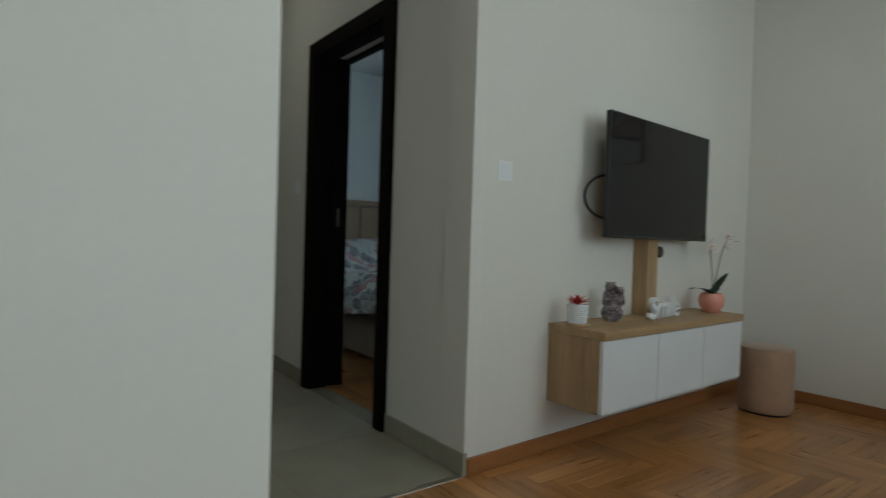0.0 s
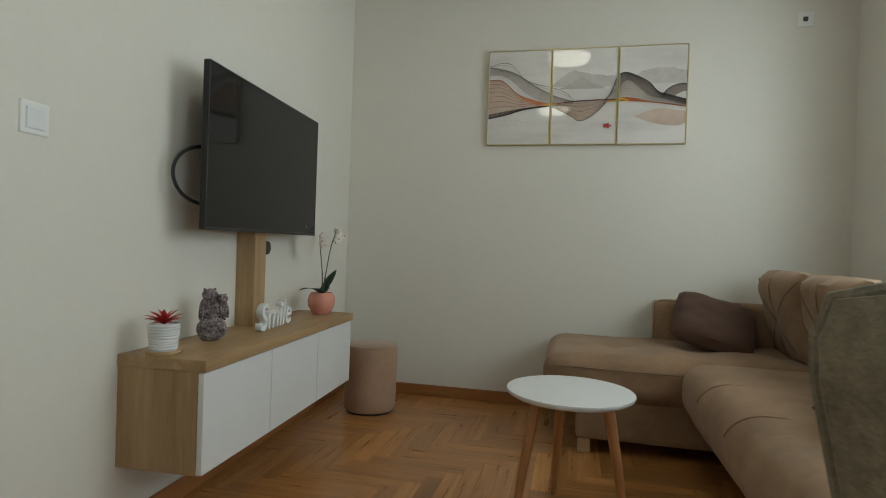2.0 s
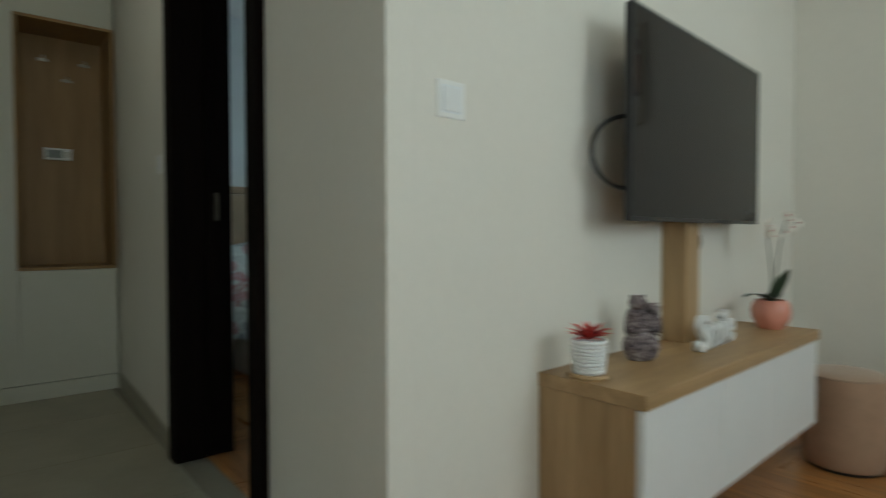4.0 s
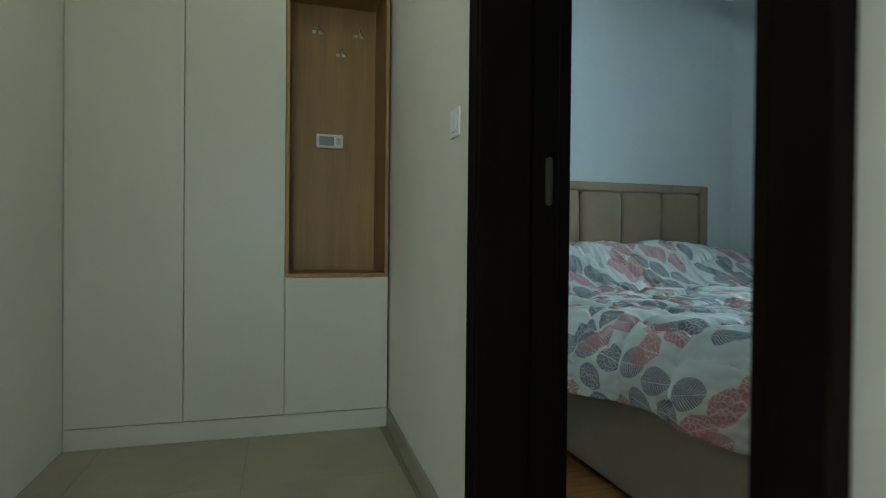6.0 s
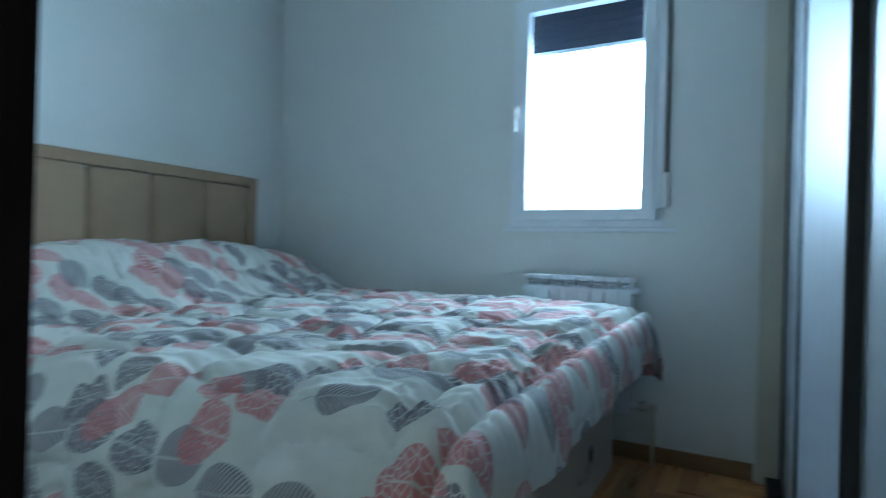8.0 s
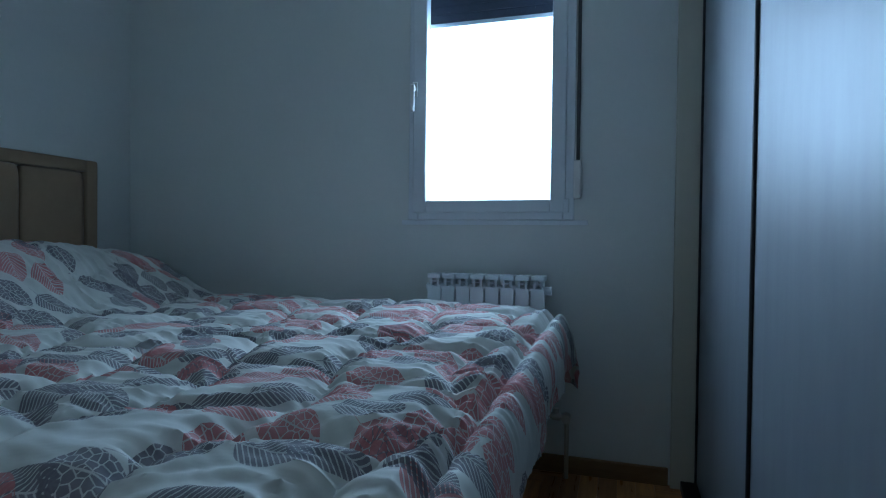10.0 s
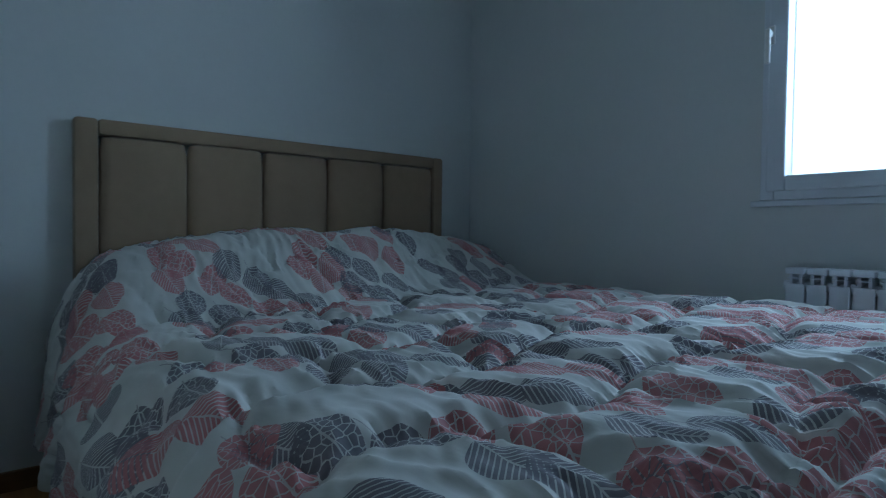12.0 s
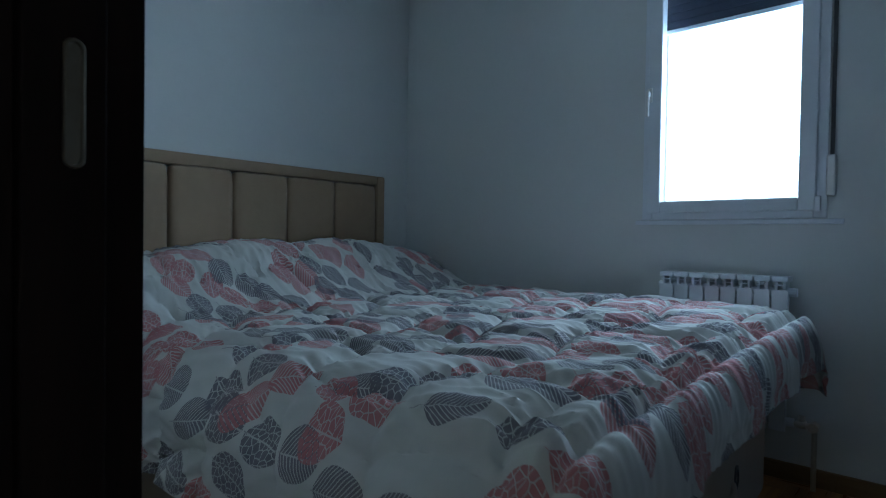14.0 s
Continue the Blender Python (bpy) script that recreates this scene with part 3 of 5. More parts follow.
def succulent_pot():
    bm = bmesh.new()
    prof = [(0, 0.012), (0.034, 0.012)]
    for k in range(9):
        z = 0.016 + k * 0.0105
        r = 0.036 + 0.0055 * k / 8
        prof += [(r - 0.0016, z), (r + 0.0008, z + 0.003), (r + 0.0008, z + 0.0075), (r - 0.0016, z + 0.0105)]
    prof += [(0.039, 0.113), (0.036, 0.111), (0.034, 0.098), (0, 0.096)]
    add_lathe(bm, prof, 40)
    plant = bmesh.new()
    rnd = random.Random(4)
    for ring, (n, tilt, ln) in enumerate(((9, 56, 0.056), (8, 42, 0.062), (6, 26, 0.060), (3, 8, 0.050))):
        for i in range(n):
            a = 2 * math.pi * (i + 0.5 * ring) / n + rnd.uniform(-0.15, 0.15)
            t = radians(tilt + rnd.uniform(-6, 6))
            prev = None
            for k in range(5):
                s = k / 4
                wd = 0.0085 * (1 - s) ** 0.7 * (1 + 0.6 * s)
                bend = t + s * 0.35
                r, z = s * ln * math.sin(bend), 0.098 + s * ln * math.cos(bend)
                c = Vector((r * math.cos(a), r * math.sin(a), z))
                sd = Vector((-math.sin(a), math.cos(a), 0)) * wd
                lift = Vector((0, 0, 0.004 * (1 - s)))
                row = [plant.verts.new(c - sd + lift), plant.verts.new(c - lift * 0.5), plant.verts.new(c + sd + lift)]
                if prev:
                    plant.faces.new([prev[0], prev[1], row[1], row[0]]), plant.faces.new([prev[1], prev[2], row[2], row[1]])
                prev = row
    bmesh.ops.solidify(plant, geom=plant.faces[:], thickness=0.002)
    red = plain("coral_red_leaf", (0.75, 0.11, 0.095), 0.45, vary=0.25)
    squat = Matrix.Diagonal((1.12, 1.12, 0.84, 1))
    bm.transform(squat), plant.transform(Matrix.Diagonal((1.12, 1.12, 1.0, 1)) @ Matrix.Translation((0, 0, -0.006)))
    return thing("potted_succulent", TVW @ pose(0.115, 0.540, 0.578), "red artificial succulent in a ribbed white pot", "plant", [
        ("saucer", lathe([(0, 0), (0.050, 0), (0.052, 0.006), (0.050, 0.011), (0, 0.011)], 36), OAK, True), ("pot", bm, WHITE, True), ("leaves", plant, red, True)])


succulent_pot()


def stone_material():
    net = Net("grey_violet_resin_stone")
    v = net.coords()
    n, f = net.noise(28, v, 5), net.noise(110, v, 4)
    col = net.ramp(net.math("ADD", net.math("MULTIPLY", n, 0.5), net.math("MULTIPLY", f, 0.5)), (0.36, (0.035, 0.028, 0.032)), (0.5, (0.17, 0.13, 0.14)), (0.64, (0.46, 0.41, 0.40)))
    net.bump(net.math("ADD", n, f), 0.8, 0.006)
    return net.done(col, 0.75)


STONE = stone_material()


def letters(text, size, depth, shear=0.0):
    """A mesh of raised letters, in the xz plane facing -y."""
    cu = bpy.data.curves.new("letters", "FONT")
    cu.body, cu.size, cu.extrude, cu.shear, cu.bevel_depth, cu.bevel_resolution = text, size, depth / 2, shear, depth * 0.08, 1
    cu.resolution_u = 6
    tmp = bpy.data.objects.new("letters", cu)
    scene.collection.objects.link(tmp)
    bpy.context.view_layer.update()
    me = bpy.data.meshes.new_from_object(tmp.evaluated_get(bpy.context.evaluated_depsgraph_get()))
    bpy.data.objects.remove(tmp)
    b = bmesh.new()
    b.from_mesh(me)
    b.transform(pose(0, 0, 0, 90, 0, 0))
    return b


def owls():
    rock = bmesh.new()
    bmesh.ops.create_icosphere(rock, subdivisions=4, radius=1.0)
    for v in rock.verts:
        k = 1 + 0.10 * noise.noise(v.co * 1.8) + 0.05 * noise.noise(v.co * 6)
        v.co = Vector((v.co.x * 0.040 * k, v.co.y * 0.056 * k, max(0.0, 0.045 + v.co.z * 0.052 * k)))
    birds = []
    for (y, s, z) in ((-0.012, 1.0, 0.078), (0.036, 0.78, 0.082)):
        b = bmesh.new()
        add_ball(b, (0, y, z + 0.045 * s), 0.030 * s, 20, (0.9, 0.95, 1.65), (0, -6, 0))
        add_ball(b, (0.003, y, z + 0.103 * s), 0.027 * s, 20, (0.95, 1.1, 0.9))
        for e in (-1, 1):
            add_ball(b, (0.0, y + e * 0.019 * s, z + 0.122 * s), 0.008 * s, 8, (0.5, 0.7, 1.0), (e * -18, 0, 0))
            add_ball(b, (0.024 * s, y + e * 0.011 * s, z + 0.106 * s), 0.0095 * s, 12, (0.45, 1, 1))
            add_ball(b, (0.028 * s, y + e * 0.011 * s, z + 0.106 * s), 0.0045 * s, 10)
            add_ball(b, (-0.003, y + e * 0.027 * s, z + 0.045 * s), 0.026 * s, 14, (0.85, 0.38, 1.7), (e * 8, 0, 0))
            add_ball(b, (0.020 * s, y + e * 0.010 * s, z + 0.000), 0.008 * s, 8, (1.2, 0.8, 0.8))
        add_ball(b, (0.030 * s, y, z + 0.098 * s), 0.005 * s, 8, (1, 0.7, 1.6))
        add_ball(b, (-0.022 * s, y - 0.004, z + 0.005 * s), 0.014 * s, 10, (0.6, 0.9, 2.2), (0, 20, 0))
        for row in range(4):
            for q in range(5):
                add_ball(b, (0.026 * s * math.cos((q - 2) * 0.4), y + 0.027 * s * math.sin((q - 2) * 0.45), z + (0.02 + row * 0.016) * s), 0.006 * s, 6, (0.5, 0.9, 1.2))
        birds.append(("owl", b, STONE, True))
    word = letters("WELCOME", 0.017, 0.004)
    word.transform(pose(0.037, -0.040, 0.036, 0, 0, 90))
    return thing("owl_figurine", TVW @ pose(0.110, 0.805, 0.578, 0, 0, -40) @ Matrix.Scale(0.9, 4), "grey stone figurine of two owls on a welcome rock", "figurine", [("rock", rock, STONE, True), *birds, ("lettering", word, STONE, False)])


owls()


def smile_word():
    b = letters("Smile", 0.150, 0.024, 0.18)
    b.transform(pose(0, 0, 0, 0, 0, 90))
    lo = min(v.co.z for v in b.verts)
    ys = [v.co.y for v in b.verts]
    b.transform(Matrix.Translation((0, -(min(ys) + max(ys)) / 2, -lo)) @ Matrix.Diagonal((1, 0.98, 1, 1)))
    bmesh.ops.remove_doubles(b, verts=b.verts, dist=1e-5)
    return thing("decorative_word", TVW @ pose(0.165, 1.172, 0.5785, 0, 0, 4), "white free-standing wooden word Smile", "decoration", [("letters", b, WHITE, False)])


smile_word()


def orchid():
    peach = plain("peach_ceramic", (0.72, 0.30, 0.22), 0.22, vary=0.05, relief=0.02)
    green = plain("orchid_leaf_green", (0.022, 0.055, 0.018), 0.35, vary=0.3, grain=30)
    stem_m = plain("orchid_stem", (0.045, 0.055, 0.025), 0.6)
    petal = plain("orchid_petal", (0.75, 0.70, 0.62), 0.5, vary=0.08)
    lip = plain("orchid_lip", (0.45, 0.07, 0.06), 0.5)
    pot = lathe([(0, 0), (0.040, 0), (0.046, 0.006), (0.064, 0.040), (0.068, 0.065), (0.063, 0.092), (0.052, 0.107), (0.047, 0.107), (0.046, 0.098), (0, 0.094)], 40)
    leaves = bmesh.new()
    for a, ln, rise, droop, w in ((0.35, 0.175, 0.85, 0.01, 0.024), (-0.25, 0.10, 0.75, 0.03, 0.026), (3.45, 0.235, 0.50, 0.075, 0.021), (2.4, 0.11, 0.55, 0.03, 0.020), (4.9, 0.10, 0.6, 0.03, 0.020)):
        prev = None
        d = Vector((math.sin(a) * 0.25, math.cos(a), 0)).normalized()
        sd = Vector((d.y, -d.x, 0))
        for k in range(9):
            s = k / 8
            c = Vector((0, 0, 0.095)) + d * (ln * s * math.cos(rise * (1 - 0.4 * s))) + Vector((0, 0, ln * s * math.sin(rise) - droop * s * s))
            wd = w * math.sin(math.pi * (0.12 + 0.86 * s)) ** 0.75
            row = [leaves.verts.new(c + sd * wd + Vector((0, 0, 0.007 * (1 - s)))), leaves.verts.new(c), leaves.verts.new(c - sd * wd + Vector((0, 0, 0.007 * (1 - s))))]
            if prev:
                leaves.faces.new([prev[0], prev[1], row[1], row[0]]), leaves.faces.new([prev[1], prev[2], row[2], row[1]])
            prev = row
    bmesh.ops.solidify(leaves, geom=leaves.faces[:], thickness=0.0025)
    stems, blooms, lips = bmesh.new(), bmesh.new(), bmesh.new()
    rnd = random.Random(9)
    for y1, top, lean in ((-0.030, 0.390, -0.02), (0.105, 0.425, 0.16)):
        pts = [(0.004 * math.sin(6 * s), y1 * s + lean * s * s * 0.6, 0.09 + (top - 0.09) * (1 - (1 - s) ** 1.25)) for s in [k / 12 for k in range(13)]]
        add_tube(stems, pts, [0.0034 - 0.0016 * k / 12 for k in range(13)], 6)
        for f in range(6):
            at = Vector(pts[12 - f // 2]) + Vector((rnd.uniform(0.0, 0.028), rnd.uniform(-0.030, 0.034), rnd.uniform(-0.030, 0.022)))
            add_tube(stems, [pts[11 - f // 2], tuple(at)], 0.0011, 5)
            face = Euler((0, radians(rnd.uniform(50, 100)), radians(rnd.uniform(-50, 50)))).to_matrix().to_4x4()
            for p in range(5):
                big = 1.25 if p in (1, 4) else 1.0
                mm = Matrix.Translation(at) @ face @ pose(0, 0, 0, 0, 0, 72 * p + 18) @ pose(0.010 * big, 0, 0.002, 0, -14, 0) @ Matrix.Diagonal((0.0120 * big, 0.0098 * big, 0.002, 1))
                bmesh.ops.create_uvsphere(blooms, u_segments=8, v_segments=5, radius=1, matrix=mm)
            add_ball(lips, tuple(at + face.to_3x3() @ Vector((0, 0, 0.004))), 0.004, 8)
        for f in range(3):
            at = Vector(pts[12]) + Vector((0, 0.010 + 0.012 * f, 0.008 + 0.006 * f))
            add_ball(blooms, tuple(at), 0.0055, 8)
    return thing("potted_orchid", TVW @ pose(0.165, 1.668, 0.578), "white orchid with two stems in a peach ceramic pot", "plant", [
        ("pot", pot, peach, True), ("leaf", leaves, green, True), ("stem", stems, stem_m, True), ("blossom", blooms, petal, True), ("blossom_lip", lips, lip, True)])


for lip_part in orchid().children:
    if lip_part.name.startswith(("blossom", "stem")):
        lip_part["kind"] = "stuff"

# pouf
bm = lathe([(0, 0.012), (0.137, 0.012), (0.144, 0.022), (0.145, 0.10), (0.1455, 0.30), (0.145, 0.357), (0.142, 0.364)], 48)
top = lathe([(0.142, 0.364), (0.1445, 0.367), (0.143, 0.372), (0.130, 0.379), (0.07, 0.384), (0, 0.385)], 48)
thing("pouf", pose(0.225, 2.06, 0), "round rose-beige velvet pouf stool on the parquet", "pouf", [
    ("body", bm, POUF, True), ("seat_top", top, POUF_TOP, True), ("base", lathe([(0, 0), (0.132, 0), (0.136, 0.012), (0, 0.0125)], 40), BLACK, True)])


def coffee_table():
    z = 0.46
    top = lathe([(0, z - 0.020), (0.205, z - 0.020), (0.215, z - 0.014), (0.219, z - 0.006), (0.218, z - 0.001), (0.212, z), (0, z)], 64)
    parts = [("tabletop", top, WHITE, True)]
    for k, a in enumerate((217, 337, 103)):
        c, s = math.cos(radians(a)), math.sin(radians(a))
        parts.append(("leg", add_tube(bmesh.new(), [(0.135 * c, 0.135 * s, z - 0.02), (0.172 * c, 0.172 * s, 0.25), (0.215 * c, 0.215 * s, 0.0)], [0.019, 0.0165, 0.011], 16), LEG_WOOD, True))
    return thing("coffee_table", pose(1.33, 1.04, 0), "round white coffee table with three splayed beech legs", "table", parts)


coffee_table()


def soft_box(lo, hi, r, n=7, wob=0.006, seed=0.0, crown=0.0):
    """An upholstered block: a rounded box with gently uneven faces."""
    bm = bmesh.new()
    add_box(bm, lo, hi)
    bmesh.ops.subdivide_edges(bm, edges=bm.edges[:], cuts=n * 3, use_grid_fill=True)
    c = Vector([(a + b) / 2 for a, b in zip(lo, hi)])
    half = Vector([(b - a) / 2 for a, b in zip(lo, hi)])
    for v in bm.verts:
        d = v.co - c
        core = Vector([max(-h + r, min(h - r, q)) for q, h in zip(d, half)])
        out = d - core
        # corners are drawn onto a rounded shell
        k = Vector([q / r for q in out])
        if k.length > 1e-6:
            m = max(abs(q) for q in k)
            core = core + k.normalized() * r * m
        u = [core[i] / half[i] for i in range(3)]
        if crown and core.z > 0:
            core.z += crown * (1 - u[0] ** 2) * (1 - u[1] ** 2)
        core += out.normalized() * wob * noise.noise(v.co * 3.3 + Vector((seed, 0, 0))) if out.length > 1e-6 else Vector()
        v.co = c + core
    return bm


def tufts(bm, spots, depth, radius):
    for v in bm.verts:
        for x, y in spots:
            d = math.hypot(v.co.x - x, v.co.y - y)
            if d < radius and v.co.z > 0.36:
                v.co.z -= depth * (1 - d / radius) ** 2
    return bm


def corner_sofa():
    parts = []
    # chaise along the picture wall
    parts.append(("chaise_base", soft_box((1.36, 1.74, 0.065), (2.66, 2.43, 0.265), 0.02, 4, 0.003, 1), SOFA, True))
    pad = soft_box((1.20, 1.705, 0.24), (2.55, 2.435, 0.462), 0.085, 9, 0.010, 4, 0.012)
    parts.append(("chaise_seat", tufts(pad, [(1.55, 2.05), (1.95, 2.05), (2.3, 2.05)], 0.022, 0.16), SOFA, True))
    parts.append(("chaise_welt", add_tube(bmesh.new(), [(1.27, 1.712, 0.405), (1.6, 1.699, 0.404), (1.9, 1.699, 0.402)], 0.0028, 6), PIPING, True))
    # low back along the picture wall
    parts.append(("low_back", soft_box((1.765, 2.33, 0.40), (2.70, 2.445, 0.685), 0.03, 5, 0.004, 7), SOFA, True))
    parts.append(("low_back_welt", add_tube(bmesh.new(), [(1.769, 2.345, 0.45), (1.768, 2.343, 0.66), (1.79, 2.342, 0.681), (2.2, 2.342, 0.684)], 0.004, 6), PIPING, True))
    # seat along the east wall
    parts.append(("seat_base", soft_box((1.97, -0.30, 0.065), (2.66, 1.74, 0.30), 0.02, 5, 0.004, 9), SOFA, True))
    seat = soft_box((1.80, -0.32, 0.22), (2.56, 1.745, 0.470), 0.105, 11, 0.012, 12, 0.012)
    for v in seat.verts:
        for y in (1.30, 0.92, 0.5, 0.1):
            d = abs(v.co.y - y + 0.12 * (v.co.x - 1.9))
            if v.co.x < 2.2 and d < 0.03:
                v.co.x += 0.006 * (1 - d / 0.03)
                v.co.z -= 0.006 * (1 - d / 0.03) * (v.co.z > 0.4)
    parts.append(("seat", seat, SOFA, True))
    for y in (1.32, 0.92):
        pts = []
        for k in range(15):
            a = k / 14
            ang = math.pi * (0.95 - 0.55 * a)
            pts.append((1.91 + 0.115 * math.cos(ang) + (0.25 * max(0, a - 0.75)), y - 0.10 * a, 0.368 + 0.112 * math.sin(ang)))
        parts.append(("seat_seam", add_tube(bmesh.new(), pts, 0.0022, 6), SOFA, True))
    parts.append(("back_frame", soft_box((2.53, -0.30, 0.30), (2.745, 2.44, 0.78), 0.04, 5, 0.005, 15), SOFA, True))
    # two leaning back cushions with crossed welts
    for k, (yc, w) in enumerate(((2.07, 0.56), (1.51, 0.58), (0.93, 0.58))):
        m = pose(2.385, yc, 0.655, 0, 74, 0)
        pb = pillow(0.47, w, 0.19, 22, 0.72, 3.0 * k)
        welts = bmesh.new()
        for path in (((-0.20, -0.26), (0.0, 0.02), (0.20, 0.24)), ((0.20, -0.24), (0.05, -0.05), (-0.20, 0.22)), ((-0.21, 0.02), (0.02, -0.02), (0.2, 0.0))):
            pts = []
            for q in range(13):
                s = q / 12
                a, b, c = path
                x = (1 - s) ** 2 * a[0] + 2 * s * (1 - s) * b[0] + s * s * c[0]
                y = (1 - s) ** 2 * a[1] + 2 * s * (1 - s) * b[1] + s * s * c[1]
                u, v = 2 * x / 0.47, 2 * y / w
                pts.append((x, y, -0.095 * ((1 - u ** 4) * (1 - v ** 4)) ** 0.40 - 0.001))
            add_tube(welts, pts, 0.0028, 6)
        pb.transform(m), welts.transform(m)
        parts.append(("back_cushion", pb, SOFA, True))
        parts.append(("back_cushion_welt", welts, PIPING, True))
    for x, y in ((1.40, 1.775), (1.40, 2.38), (2.02, -0.25), (2.6, -0.25), (2.6, 2.38)):
        parts.append(("foot", boxes(((x - 0.03, y - 0.03, 0), (x + 0.03, y + 0.03, 0.07), 0.006)), CHROME, False))
    loop = add_tube(bmesh.new(), [(1.975 - 0.05 * math.sin(a), 1.66 + 0.03 * math.cos(a), 0.205 - 0.03 * math.cos(a)) for a in [math.pi * k / 10 for k in range(11)]], 0.008, 8)
    parts.append(("pull_loop", loop, SOFA, True))
    return thing("corner_sofa", pose(0, 0, 0), "taupe velour corner sofa with chaise and quilted back cushions", "sofa", parts)


corner_sofa()


def throw_cushion(m, seed):
    b = pillow(0.40, 0.34, 0.13, 20, 0.7, seed)
    return thing("throw_cushion", m, "dark brown velour throw cushion lying on the sofa", "cushion", [("cover", b, CUSHION, True)], "brown throw cushions")


throw_cushion(pose(2.03, 2.150, 0.590, 38, 15, -6), 2.0)
throw_cushion(pose(2.21, 0.70, 0.590, 12, -28, 20), 5.0)


def fabric_chair():
    """A dining chair whose back is a padded shell, curved in plan and narrowing downwards."""
    shell = bmesh.new()
    rows, cols = 16, 18
    outer, inner = [], []
    for i in range(rows + 1):
        s = i / rows
        z = 0.42 + 0.512 * s
        half = 0.140 + 0.115 * min(1.0, s / 0.95)
        ro, ri = [], []
        for j in range(cols + 1):
            u = 2 * j / cols - 1
            cap = 1.0 if s < 0.86 else 1.0 - 0.06 * ((s - 0.86) / 0.14) ** 2
            x = half * u * cap
            y = 0.050 * abs(u) ** 2.4 - 0.05 * s
            zz = z - (0.016 * abs(u) ** 4 * s)
            th = 0.026 * (1 - 0.5 * abs(u) ** 6) * (1 if s < 0.95 else 0.75)
            ro.append(shell.verts.new((x, y - th, zz))), ri.append(shell.verts.new((x * 0.97, y + th, zz)))
        outer.append(ro), inner.append(ri)
    for i in range(rows):
        for j in range(cols):
            shell.faces.new([outer[i][j], outer[i][j + 1], outer[i + 1][j + 1], outer[i + 1][j]])
            shell.faces.new([inner[i][j + 1], inner[i][j], inner[i + 1][j], inner[i + 1][j + 1]])
        for j in (0, cols):
            shell.faces.new([outer[i][j], outer[i + 1][j], inner[i + 1][j], inner[i][j]])
    for j in range(cols):
        shell.faces.new([outer[rows][j], outer[rows][j + 1], inner[rows][j + 1], inner[rows][j]])
        shell.faces.new([outer[0][j + 1], outer[0][j], inner[0][j], inner[0][j + 1]])
    rim = [(Vector(outer[i][0].co) + Vector(inner[i][0].co)) / 2 for i in range(4, rows + 1)]
    rim += [(outer[rows][j].co + inner[rows][j].co) / 2 + Vector((0, 0, 0.002)) for j in range(1, cols)]
    rim += [(outer[i][cols].co + inner[i][cols].co) / 2 for i in range(rows, 3, -1)]
    welt = add_tube(bmesh.new(), [tuple(p) for p in rim], 0.0065, 8)
    seat = soft_box((-0.225, -0.03, 0.40), (0.225, 0.42, 0.49), 0.04, 5, 0.004, 3, 0.01)
    parts = [("backrest", shell, CHAIR_CLOTH, True), ("backrest_piping", welt, CHAIR_CLOTH, True), ("seat", seat, CHAIR_CLOTH, True)]
    for x in (-1, 1):
        for y in (0.02, 0.36):
            parts.append(("leg", add_tube(bmesh.new(), [(x * 0.15, y, 0.41), (x * 0.20, y + (0.03 if y > 0.2 else -0.03), 0.0)], [0.018, 0.011], 12), LEG_WOOD, True))
    return thing("dining_chair", pose(1.757, -0.500, 0, 0, 0, 0), "grey-beige tweed upholstered chair with a piped shell back", "chair", parts)


fabric_chair()


def art_material():
    net = Net("art_print_paper")
    v = net.coords()
    n = net.noise(1.6, net.coords((1.0, 1, 4.0)), 5)
    col = net.ramp(n, (0.35, (0.60, 0.57, 0.54)), (0.65, (0.78, 0.75, 0.72)))
    return net.done(col, 0.35, Coat_Weight=1.0, Coat_Roughness=0.03)


ART = art_material()


def ink(name, colour):
    return plain(name, colour, 0.35, vary=0.2, grain=20, relief=0.0, Coat_Weight=1.0, Coat_Roughness=0.03)


